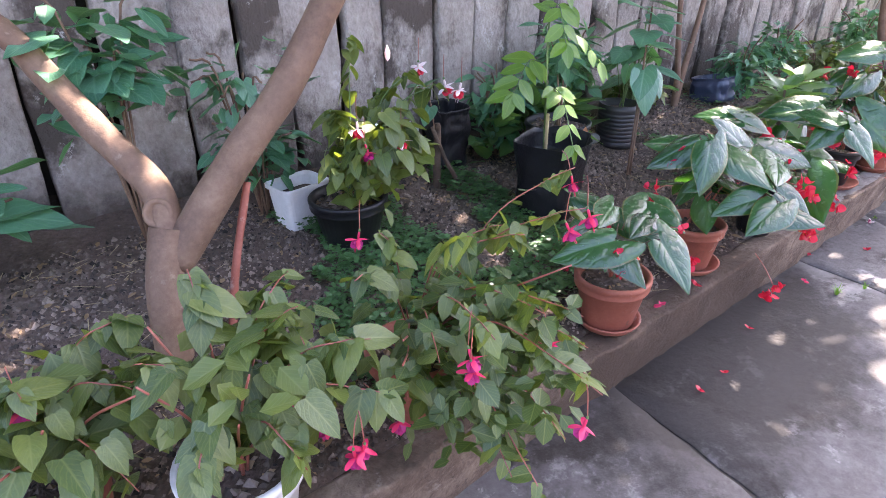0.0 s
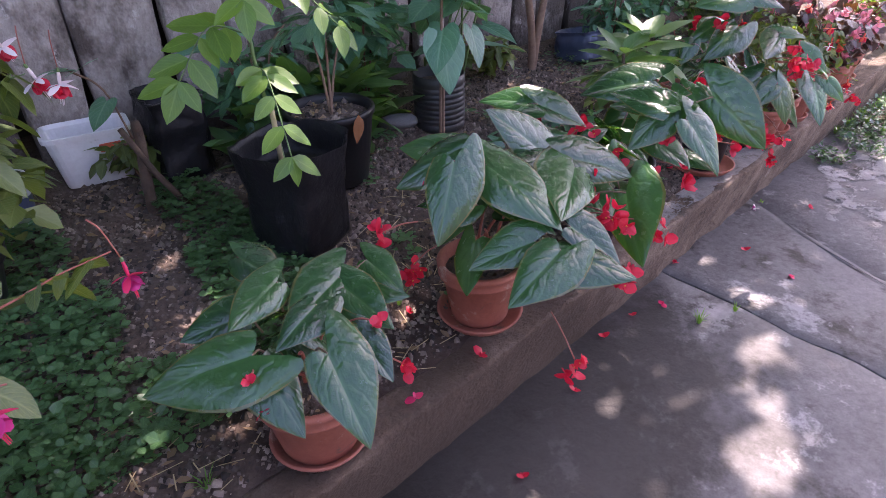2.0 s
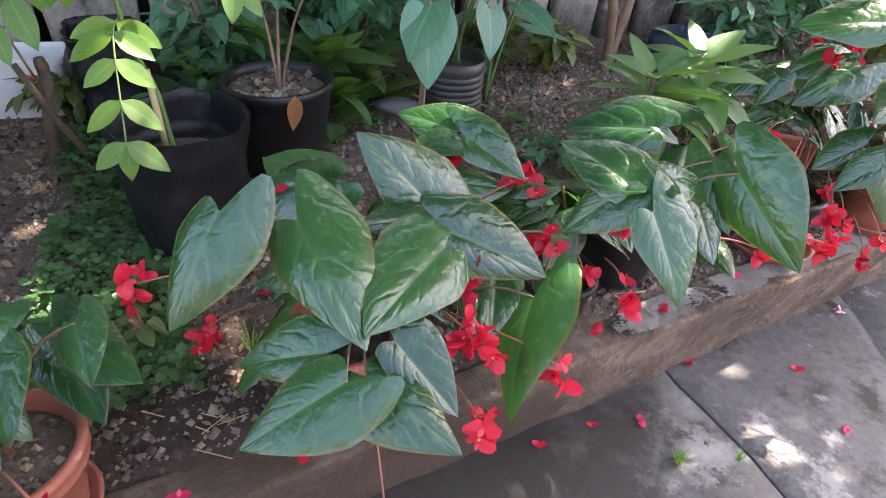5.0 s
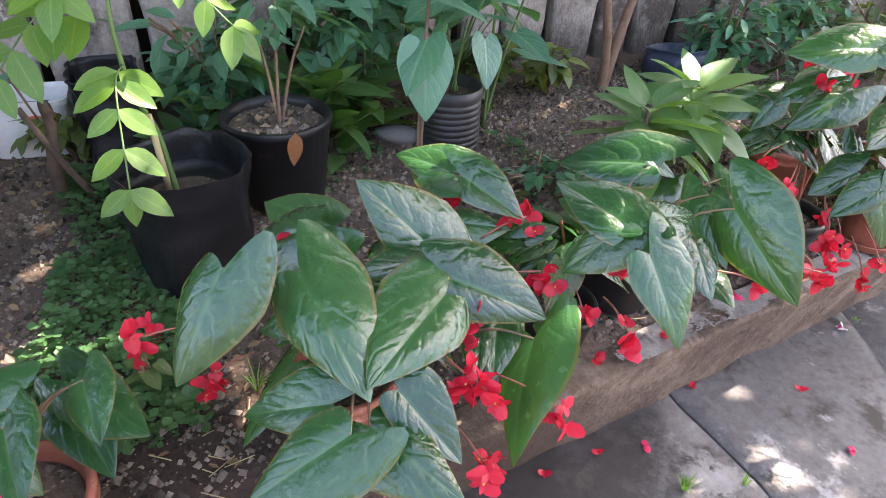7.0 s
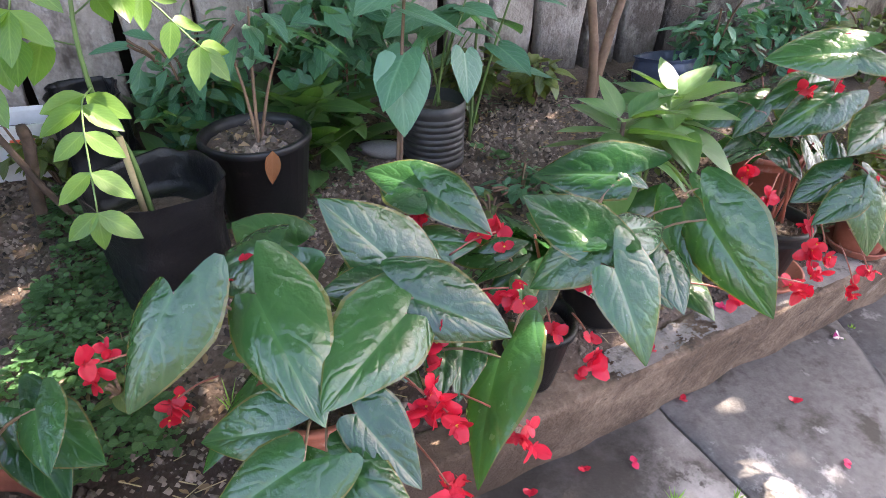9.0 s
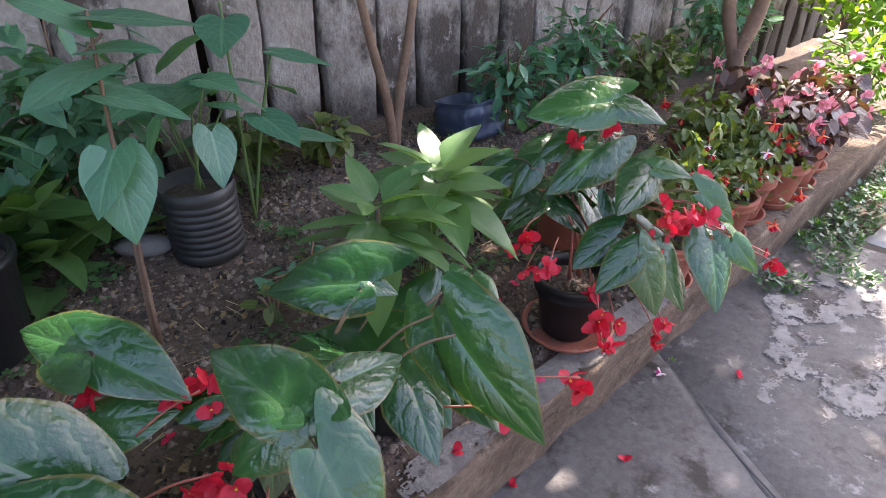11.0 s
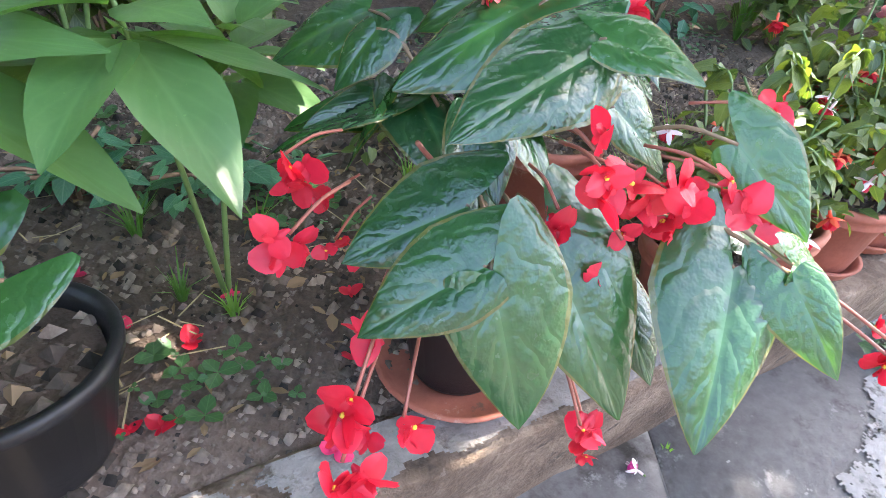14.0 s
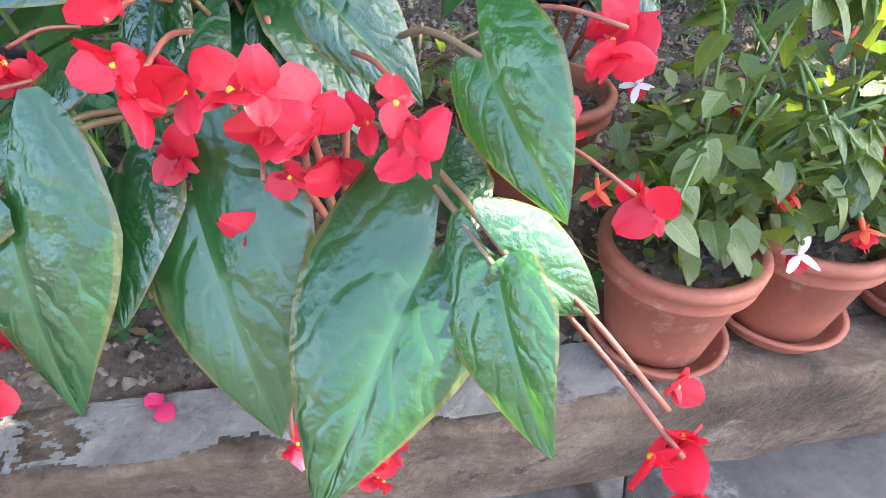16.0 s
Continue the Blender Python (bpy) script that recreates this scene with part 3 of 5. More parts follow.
def grid(name, x0, x1, nx, y0, y1, ny, f, material, smooth=True):
    verts = [(x0 + (x1 - x0) * i / nx, y0 + (y1 - y0) * j / ny, 0) for j in range(ny + 1) for i in range(nx + 1)]
    verts = [(x, y, f(x, y)) for x, y, _ in verts]
    faces = [(j * (nx + 1) + i, j * (nx + 1) + i + 1, (j + 1) * (nx + 1) + i + 1, (j + 1) * (nx + 1) + i) for j in range(ny) for i in range(nx)]
    return mesh_of(name, verts, faces, material, None, None, smooth)


def rough_box(name, x0, x1, y0, y1, z0, z1, material, rough=0.003, cell=0.05, seed=0, lean=0.0, bevel=0.008):
    """A cast block with chipped, uneven edges."""
    bm = bmesh.new()
    bmesh.ops.create_cube(bm, size=1.0, matrix=Matrix.Translation(((x0 + x1) / 2, (y0 + y1) / 2, (z0 + z1) / 2)) @ Matrix.Diagonal((x1 - x0, y1 - y0, z1 - z0, 1)))
    for ax, span in ((0, x1 - x0), (1, y1 - y0), (2, z1 - z0)):
        n = min(190, int(span / cell))
        for k in range(1, n):
            co, no = [0, 0, 0], [0, 0, 0]
            co[ax] = (x0, y0, z0)[ax] + span * k / n
            no[ax] = 1
            bmesh.ops.bisect_plane(bm, geom=bm.verts[:] + bm.edges[:] + bm.faces[:], plane_co=co, plane_no=no)
    edges = [e for e in bm.edges if len(e.link_faces) == 2 and e.calc_face_angle(0) > 0.5]
    bmesh.ops.bevel(bm, geom=edges, offset=bevel, segments=2, profile=0.6, affect="EDGES")
    for v in bm.verts:
        q = v.co * 7 + Vector((seed * 3.7, seed, 0))
        v.co += Vector((noise.noise(q), noise.noise(q + Vector((9, 0, 0))), noise.noise(q + Vector((0, 9, 0))))) * rough * 2
        q = v.co * 31 + Vector((seed, 0, seed))
        v.co += Vector((0, noise.noise(q), noise.noise(q + Vector((5, 5, 0))))) * rough
        v.co.y += lean * (z1 - v.co.z) / (z1 - z0)
    return bm_mesh(name, bm, material, True)


ground = structure("ground", grid("ground", -60, 60, 60, -60, 60, 60, lambda x, y: -0.03 - 0.02 * noise.noise(Vector((x, y, 0)) * 0.2), M_SOIL), "bare brown garden earth around the paved path")
floor = structure("pavement", grid("pavement", -3.0, 4.75, 40, -2.2, -0.004, 14, lambda x, y: -0.006, M_GROOVE), "dark earth in the joints of the concrete path")
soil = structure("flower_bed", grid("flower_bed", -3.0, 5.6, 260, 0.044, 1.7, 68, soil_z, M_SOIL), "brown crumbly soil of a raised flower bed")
kerb = structure("kerb", rough_box("kerb", -3.0, 5.6, -0.042, 0.055, -0.05, 0.242, M_KERB, 0.006, 0.045, 2, 0.05, 0.012), "low worn brown mortar kerb with a pale chipped top")


def slab(pts, z=0.0, material=M_CONC, seed=0):
    """One cast slab of the path, its outline broken a little."""
    rnd = random.Random(seed)
    ring = []
    for a, b in zip(pts, pts[1:] + pts[:1]):
        n = max(2, int(math.dist(a, b) / 0.05))
        for k in range(n):
            t = k / n
            x, y = a[0] + (b[0] - a[0]) * t, a[1] + (b[1] - a[1]) * t
            ring.append((x + 0.012 * noise.noise(Vector((x * 9, y * 9, 1))) + 0.003 * noise.noise(Vector((x * 40, y * 40, seed))), y + 0.012 * noise.noise(Vector((x * 9, y * 9, 7))) - 0.004))
    cx, cy = sum(p[0] for p in ring) / len(ring), sum(p[1] for p in ring) / len(ring)
    verts, faces, m = [], [], len(ring)
    for shrink, dz in ((0, -0.05), (0, -0.003), (0.003, 0.0), (0.25, 0.0), (0.6, 0.0)):
        for x, y in ring:
            d = math.hypot(x - cx, y - cy)
            k = (shrink if shrink > 0.01 else shrink / d)
            px, py = x + (cx - x) * k, y + (cy - y) * k
            verts.append((px, py, z + dz + (0.004 * noise.noise(Vector((px * 4, py * 4, seed))) if dz == 0 else 0)))
    verts.append((cx, cy, z))
    for r in range(4):
        for i in range(m):
            a, b = r * m + i, r * m + (i + 1) % m
            faces.append((a, b, b + m, a + m))
    faces += [(4 * m + i, 4 * m + (i + 1) % m, 5 * m) for i in range(m)]
    return place("slab", mesh_of("slab", verts, faces, material), floor)


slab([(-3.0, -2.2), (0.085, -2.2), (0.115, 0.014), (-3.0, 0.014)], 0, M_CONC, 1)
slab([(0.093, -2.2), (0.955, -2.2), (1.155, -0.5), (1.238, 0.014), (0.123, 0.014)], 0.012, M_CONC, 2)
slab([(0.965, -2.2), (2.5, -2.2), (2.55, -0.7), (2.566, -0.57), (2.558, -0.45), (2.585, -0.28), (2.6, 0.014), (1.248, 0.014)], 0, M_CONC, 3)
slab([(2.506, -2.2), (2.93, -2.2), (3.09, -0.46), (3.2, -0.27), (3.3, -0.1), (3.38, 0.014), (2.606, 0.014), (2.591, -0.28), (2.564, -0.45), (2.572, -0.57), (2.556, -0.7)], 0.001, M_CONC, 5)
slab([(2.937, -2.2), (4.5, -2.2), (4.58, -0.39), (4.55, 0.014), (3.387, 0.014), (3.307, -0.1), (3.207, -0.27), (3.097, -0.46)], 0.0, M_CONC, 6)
slab([(4.62, -2.4), (7.5, -2.4), (7.5, -0.55), (4.63, -0.2)], -0.004, M_PALE, 7)



def screed(x0, x1, y0, y1, cell, level, height=lambda x, y: 0.0045, owner=floor, seed=2.7, material=M_SCREED):
    """Thin pale screed worn down to ragged islands with holes."""
    nx, ny = int((x1 - x0) / cell), int((y1 - y0) / cell)
    verts, faces, index = [], [], {}

    def vert(i, j):
        if (i, j) not in index:
            index[(i, j)] = len(verts)
            verts.append((x0 + i * cell, y0 + j * cell, height(x0 + i * cell, y0 + j * cell)))
        return index[(i, j)]
    for i in range(nx):
        for j in range(ny):
            q = Vector((x0 + i * cell, (y0 + j * cell) * 1.5, seed))
            edge = min(i / nx, 1 - i / nx, j / ny, 1 - j / ny)
            worn = noise.noise(q * 5.5) + 0.5 * noise.noise(q * 15) + 0.4 * noise.noise(q * 42) + 0.3 * noise.noise(q * 110) - max(0.0, 0.14 - edge) * 4
            if worn > level:
                faces.append((vert(i, j), vert(i + 1, j), vert(i + 1, j + 1), vert(i, j + 1)))
    place("screed_patch", mesh_of("screed_patch", verts, faces, material), owner, None, "ragged pale worn screed")


screed(3.4, 4.45, -0.75, -0.1, 0.004, 0.1)
screed(2.35, 3.4, -0.036, 0.05, 0.003, -0.55, lambda x, y: 0.2525 + 0.003 * noise.noise(Vector((x * 30, y * 30, 0))), kerb, 5.1, M_KERBTOP)

fence = thing("wall_north", (2.5, 1.25, 0.3), "weathered concrete slab fence with dark damp foot", "fence", kind="structure")


def fence_y(x):
    return 1.43 - 0.03 * x


x, k = -3.2, 0
rf = random.Random(5)
while x < 9.0:
    w = rf.uniform(0.17, 0.27)
    me = rough_box("slab", x + 0.002, x + w - 0.003, 0, 0.06, 0.1, 2.1 + rf.uniform(-0.03, 0.03), M_SLAB, 0.007, 0.12, k + 20, 0, 0.014)
    for vtx in me.vertices:
        k_in = max(0.0, min(1.0, (0.85 - vtx.co.z) / 0.45))
        vtx.co.x += (x + w / 2 - vtx.co.x) * (0.08 + 0.14 * ((k * 7) % 5) / 4) * k_in
    place("slab", me, fence, pose(0, fence_y(x) + rf.uniform(-0.012, 0.012), 0, rf.uniform(-1, 1), rf.uniform(-0.7, 0.7), 0))
    x += w + rf.uniform(0.002, 0.01)
    k += 1
# added dark sheet: its colour stands in for shade between the slabs
place("backing", rough_box("backing", -3.2, 9.2, 1.66, 1.74, 0, 2.0, M_GROOVE, 0.002, 1.0, 9), fence, None, "dark sheet added for the shade in the gaps")
tagged(structure("wall_south", rough_box("wall_south", -8, 12, -5.2, -5.0, -0.1, 2.4, M_PLASTER, 0.004, 0.8, 4), "plain plastered garden wall behind the path"), category="wall")

# ---- trees: shade and dappled light ----

# places that the sun reaches through the crowns: x, y, z and half width along and across
SUN_SPOTS = [(2.42, -0.42, 0, 0.08, 0.02), (2.15, -0.52, 0, 0.14, 0.01), (2.03, -0.62, 0, 0.06, 0.04), (2.38, -0.26, 0, 0.01, 0.0), (2.05, -0.21, 0, 0.0, 0.0), (4.3, -0.3, 0, 0.05, 0.0),
             (3.8, -0.45, 0, 0.03, 0.0), (4.1, -0.48, 0, 0.12, 0.03), (5.2, -0.5, 0, 0.6, 0.3), (1.475, 0.5, 0.6, 0.05, 0.03), (1.5, 0.55, 0.8, 0.03, 0.03),
             (2.31, 0.07, 0.725, 0.05, 0.04), (2.66, 0.27, 0.75, 0.02, 0.02), (0.18, 0.77, 0.76, 0.03, 0.05), (0.1, 0.9, 0.88, 0.03, 0.05), (0.04, 1.03, 1.0, 0.03, 0.05), (4.5, 0.1, 0.6, 0.25, 0.08), (5.8, 0.3, 0.6, 0.6, 0.4), (1.95, 0.2, 0.72, 0.03, 0.03),
             (3.12, -0.2, 0.64, 0.03, 0.03), (0.95, 0.75, 1.0, 0.06, 0.06), (3.5, 0.1, 0.45, 0.06, 0.01), (2.62, 0.24, 0.28, 0.02, 0.0), (2.98, 0.1, 0.87, 0.03, 0.02)]


def limb(t, pts, radii, name="limb"):
    p = smooth_path(pts, 7)
    n = len(p)
    rr = [radii[0] + (radii[1] - radii[0]) * i / (n - 1) for i in range(n)]
    rr = [r * (1 + 0.1 * noise.noise(q * 9)) for r, q in zip(rr, p)]
    place(name, tube(name, p, rr, M_BARK, 14), t)


def crown(t, rnd, boxes, count, size, thin):
    """Leaves of a crown in one sheet of real blades, left open along the gaps that let the sun through."""
    verts, faces, uvs = [], [], []
    made = 0
    while made < count:
        x0, x1, y0, y1, z0, z1 = rnd.choice(boxes)
        p = Vector((rnd.uniform(x0, x1), rnd.uniform(y0, y1), rnd.uniform(z0, z1)))
        if noise.noise(p * 1.3) < thin - 0.5:
            continue
        made += 1
        s = size * rnd.uniform(0.6, 1.3)
        q = Euler((rnd.uniform(-0.7, 0.7), rnd.uniform(-0.7, 0.7), rnd.uniform(0, 6.28))).to_matrix()
        w = p + q @ Vector((0, 0.5 * s, 0))
        if any(((w.x - (w.z - e) * SUN_DIR.x / SUN_DIR.z - a) / (c + 0.05)) ** 2 + ((w.y - (w.z - e) * SUN_DIR.y / SUN_DIR.z - b) / (d + 0.05)) ** 2 < 1 for a, b, e, c, d in SUN_SPOTS):
            continue
        i = len(verts)
        for a, b, c, u, v in ((0, 0, 0, 0.5, 0), (0.3, 0.35, 0.06, 1, 0.4), (0.2, 0.75, 0.02, 1, 0.75), (0, 1, -0.1, 0.5, 1), (-0.2, 0.75, 0.02, 0, 0.75), (-0.3, 0.35, 0.06, 0, 0.4)):
            verts.append(tuple(p + q @ Vector((a, b, c)) * s))
            uvs.append((u, v))
        faces += [(i, i + 1, i + 2, i + 3), (i, i + 3, i + 4, i + 5)]
    place("crown", mesh_of("crown", verts, faces, M_CROWN, uvs), t, None, "dense green leafy crown with small gaps")["kind"] = "stuff"


rt = random.Random(3)
tree = thing("tree", (0.14, 0.6, 0.3), "forked brown tree trunk with a pruned knot", "tree")
limb(tree, [(0.1, 0.60, 0.25), (0.108, 0.61, 0.4), (0.14, 0.65, 0.56), (0.175, 0.68, 0.65)], (0.05, 0.048), "trunk")
limb(tree, [(0.155, 0.66, 0.57), (0.185, 0.75, 0.72), (0.11, 0.92, 0.87), (0.02, 1.11, 1.06), (-0.17, 1.2, 1.5), (0.6, 1.0, 2.6), (1.4, 0.9, 3.4)], (0.042, 0.03))
limb(tree, [(0.165, 0.66, 0.56), (0.275, 0.66, 0.69), (0.4, 0.66, 0.83), (0.54, 0.65, 0.98), (0.75, 0.62, 1.3), (1.4, 0.4, 2.4), (2.2, 0.3, 3.4)], (0.05, 0.034))
place("knot", lathe("knot", [(0.032, -0.03), (0.04, 0.0), (0.036, 0.012), (0.026, 0.012), (0.022, 0.004), (0.001, 0.0)], M_BARK, 16, 0.03), tree, Matrix.Translation((0.165, 0.70, 0.69)) @ Vector((-0.3, -0.85, 0.35)).to_track_quat("Z", "Y").to_matrix().to_4x4(), "pruned branch scar")
crown(tree, rt, [(2.0, 4.4, -0.75, 1.9, 3.0, 4.0), (2.0, 4.4, -0.75, 1.9, 3.0, 4.0), (-1.4, 1.0, -0.4, 2.2, 2.8, 3.8), (-1.4, 1.0, -0.4, 2.2, 2.8, 3.8), (0.6, 2.2, -0.5, 2.0, 3.0, 4.0)], 13500, 0.15, 0.05)

tree_b = thing("tree", (4.65, 0.46, 0.3), "slender brown forked tree in the bed", "tree")
limb(tree_b, [(4.65, 0.46, 0.26), (4.65, 0.48, 0.5), (4.65, 0.50, 0.65)], (0.042, 0.036), "trunk")
limb(tree_b, [(4.65, 0.50, 0.60), (4.61, 0.56, 0.84), (4.56, 0.62, 1.4), (4.5, 0.8, 2.6), (5.0, 0.9, 3.4)], (0.028, 0.02))
limb(tree_b, [(4.65, 0.50, 0.60), (4.7, 0.46, 0.84), (4.75, 0.44, 1.4), (5.4, 0.5, 2.6), (6.4, 0.4, 3.4)], (0.034, 0.022))
crown(tree_b, rt, [(4.2, 8.6, -0.75, 2.0, 3.0, 4.0)], 8600, 0.15, 0.05)


# ---- where the large leaves and the flower bunches of each plant sit: stalk end, tip, roll ----
LEAVES_A = [
    ((1.094, -0.021, 0.595), (0.94, 0.061, 0.568), 0),
    ((1.197, 0.065, 0.637), (1.087, 0.025, 0.625), 0),
    ((1.289, 0.018, 0.624), (1.164, -0.014, 0.604), 0),
    ((1.21, -0.031, 0.633), (1.12, -0.057, 0.62), 0),
    ((1.174, -0.106, 0.601), (1.149, -0.232, 0.522), 0),
    ((1.103, -0.025, 0.581), (1.098, -0.137, 0.504), 0),
    ((1.284, -0.002, 0.614), (1.293, -0.109, 0.594), 0),
    ((1.199, 0.209, 0.621), (1.214, 0.09, 0.627), 0),
    ((1.128, 0.066, 0.602), (1.031, 0.097, 0.593), 0),
    ((1.369, 0.044, 0.61), (1.371, -0.051, 0.595), 0),
    ((1.25, -0.087, 0.572), (1.252, -0.161, 0.527), 0),
]
LEAVES_B = [
    ((1.563, 0.008, 0.755), (1.462, -0.054, 0.647), 0, -1),
    ((1.659, 0.013, 0.715), (1.674, -0.177, 0.659), 0, -1),
    ((1.84, -0.078, 0.679), (1.687, -0.167, 0.661), 0, 1),
    ((1.861, -0.058, 0.684), (1.971, -0.158, 0.654), 0, -1),
    ((1.886, 0.041, 0.663), (1.792, 0.118, 0.779), 0, 1),
    ((1.65, -0.187, 0.603), (1.509, -0.189, 0.557), 0, -1),
    ((1.683, -0.168, 0.579), (1.751, -0.304, 0.55), 0, 1),
    ((1.731, -0.152, 0.608), (1.775, -0.255, 0.549), 0, -1),
    ((1.648, -0.128, 0.599), (1.53, -0.064, 0.571), 0, 1),
    ((1.85, 0.021, 0.665), (1.751, 0.029, 0.675), 0, 1),
    ((1.961, -0.142, 0.596), (1.833, -0.251, 0.526), 50, -1),
    ((1.977, 0.155, 0.731), (1.913, 0.263, 0.749), 0),
]
LEAVES_B2 = [
    ((1.981, 0.153, 0.731), (1.967, 0.291, 0.736), 0),
    ((1.984, 0.138, 0.732), (2.051, 0.03, 0.69), 0),
    ((1.757, 0.156, 0.678), (1.671, 0.304, 0.686), 0),
    ((1.721, 0.127, 0.706), (1.578, 0.215, 0.638), 0),
    ((1.951, 0.102, 0.664), (2.038, 0.048, 0.666), 0),
    ((1.902, -0.084, 0.583), (1.86, -0.147, 0.569), 0),
    ((1.941, -0.071, 0.592), (1.884, -0.156, 0.56), 0),
    ((1.652, 0.053, 0.605), (1.595, 0.082, 0.574), 0),
]
LEAVES_C = [
    ((2.109, -0.186, 0.736), (2.101, -0.293, 0.65), 0, -1),
    ((2.107, -0.136, 0.755), (2.077, 0.001, 0.784), 0),
    ((2.116, -0.124, 0.741), (2.031, -0.095, 0.669), 0),
    ((2.118, -0.111, 0.758), (2.087, 0.002, 0.74), 0),
    ((2.176, -0.131, 0.749), (2.279, -0.127, 0.734), 0),
    ((2.37, -0.073, 0.712), (2.317, -0.17, 0.645), 40),
    ((2.358, -0.134, 0.72), (2.349, -0.29, 0.628), 45, -1),
    ((2.275, -0.14, 0.679), (2.246, -0.223, 0.633), 0),
    ((2.015, -0.096, 0.571), (2.014, -0.171, 0.573), 0),
    ((2.054, 0.025, 0.651), (2.108, 0.006, 0.673), 0),
    ((2.34, 0.038, 0.727), (2.225, 0.175, 0.705), 0),
    ((2.345, 0.036, 0.728), (2.371, 0.004, 0.711), 0),
    ((2.502, -0.024, 0.698), (2.481, -0.108, 0.674), 0),
]
LEAVES_D = [
    ((2.84, -0.138, 0.638), (2.845, -0.207, 0.537), 0, -1),
    ((2.837, -0.132, 0.643), (2.747, -0.111, 0.593), 0, 1),
    ((2.856, -0.073, 0.653), (2.761, -0.045, 0.609), 0, 1),
    ((2.884, -0.107, 0.63), (2.878, -0.177, 0.584), 0),
    ((2.919, -0.107, 0.615), (2.949, -0.216, 0.508), 0, -1),
    ((3.005, -0.119, 0.545), (3.015, -0.185, 0.491), 0, -1),
    ((3.05, -0.181, 0.615), (2.97, -0.267, 0.521), 0, 1),
    ((3.076, -0.212, 0.622), (3.076, -0.284, 0.571), 30, 1),
    ((3.085, -0.121, 0.691), (3.104, -0.202, 0.641), 30, -1),
    ((3.059, -0.148, 0.624), (3.072, -0.091, 0.645), 0),
    ((3.005, -0.052, 0.705), (3.06, -0.09, 0.655), 0),
    ((2.906, -0.021, 0.697), (2.89, -0.067, 0.643), 0),
    ((3.081, -0.207, 0.628), (3.134, -0.225, 0.598), 0),
]
LEAVES_D2 = [
    ((2.989, 0.068, 0.863), (2.858, 0.178, 0.848), 0, 1),
    ((2.994, 0.065, 0.865), (3.052, -0.04, 0.845), 0, -1),
    ((2.951, -0.072, 0.762), (2.824, -0.089, 0.724), 0, 1),
    ((2.958, -0.071, 0.771), (2.992, -0.138, 0.768), 0, -1),
    ((2.921, 0.142, 0.644), (2.912, 0.021, 0.611), 0),
    ((2.908, 0.179, 0.634), (2.806, 0.178, 0.618), 0),
    ((2.908, 0.247, 0.708), (2.792, 0.281, 0.66), 0),
    ((3.039, 0.167, 0.757), (2.941, 0.212, 0.705), 0),
    ((2.89, 0.183, 0.708), (2.836, 0.182, 0.652), 0),
    ((3.031, 0.092, 0.755), (2.87, 0.107, 0.694), 0),
    ((3.067, 0.195, 0.725), (3.188, 0.189, 0.756), 0),
]
FLOWERS_A = [(1.075, -0.049, 0.581), (1.265, -0.103, 0.607), (1.071, -0.061, 0.527), (1.299, -0.138, 0.511)]
FLOWERS_B = [(1.447, 0.091, 0.604), (1.525, 0.094, 0.489), (1.678, 0.182, 0.658), (1.822, -0.168, 0.602), (1.842, -0.197, 0.586), (1.939, -0.239, 0.546), (1.972, 0.142, 0.693), (2.031, -0.054, 0.629), (2.071, 0.052, 0.663), (1.688, -0.226, 0.317), (1.873, -0.093, 0.636), (1.833, -0.232, 0.465)]
FLOWERS_C = [(2.051, -0.145, 0.596), (2.062, -0.217, 0.63), (2.112, -0.131, 0.694), (2.43, -0.152, 0.617), (2.405, -0.207, 0.587), (2.537, -0.228, 0.583), (2.668, -0.178, 0.567), (2.703, -0.016, 0.603)]
FLOWERS_D = [(2.912, -0.133, 0.712), (2.924, -0.141, 0.692), (2.96, -0.144, 0.673), (3.001, -0.143, 0.66), (2.965, -0.134, 0.626), (2.921, -0.102, 0.645), (2.741, -0.13, 0.539), (2.724, -0.152, 0.506), (2.773, -0.148, 0.517), (2.772, -0.086, 0.569), (2.736, -0.008, 0.607), (2.761, 0.085, 0.627), (3.145, -0.273, 0.572), (3.149, -0.288, 0.556), (3.122, -0.118, 0.63), (3.179, -0.091, 0.684), (3.195, -0.118, 0.584), (2.954, -0.163, 0.434), (3.027, 0.12, 0.864), (2.987, 0.138, 0.757), (2.814, 0.156, 0.514), (2.814, 0.11, 0.502), (3.042, -0.154, 0.675), (3.017, -0.132, 0.339)]
HANG = [(0.759, -0.118, 0.787), (0.791, -0.146, 0.819), (0.42, -0.205, 0.679), (0.417, -0.216, 0.657), (0.554, -0.373, 0.56), (0.302, -0.086, 0.519), (0.33, -0.11, 0.512), (0.173, -0.021, 0.59), (0.208, -0.071, 0.55), (0.208, -0.152, 0.533), (0.226, -0.161, 0.541), (0.464, 0.214, 0.733), (0.207, -0.019, 0.633), (0.179, 0.056, 0.608), (-0.207, 0.159, 0.659), (0.641, -0.199, 0.604), (0.987, 0.059, 0.784)]
HANGW = [(0.757, 0.654, 0.767), (1.065, 0.66, 0.914), (1.108, 0.623, 0.905), (0.882, 0.642, 0.781), (0.757, 0.692, 0.828), (1.048, 0.769, 0.953)]


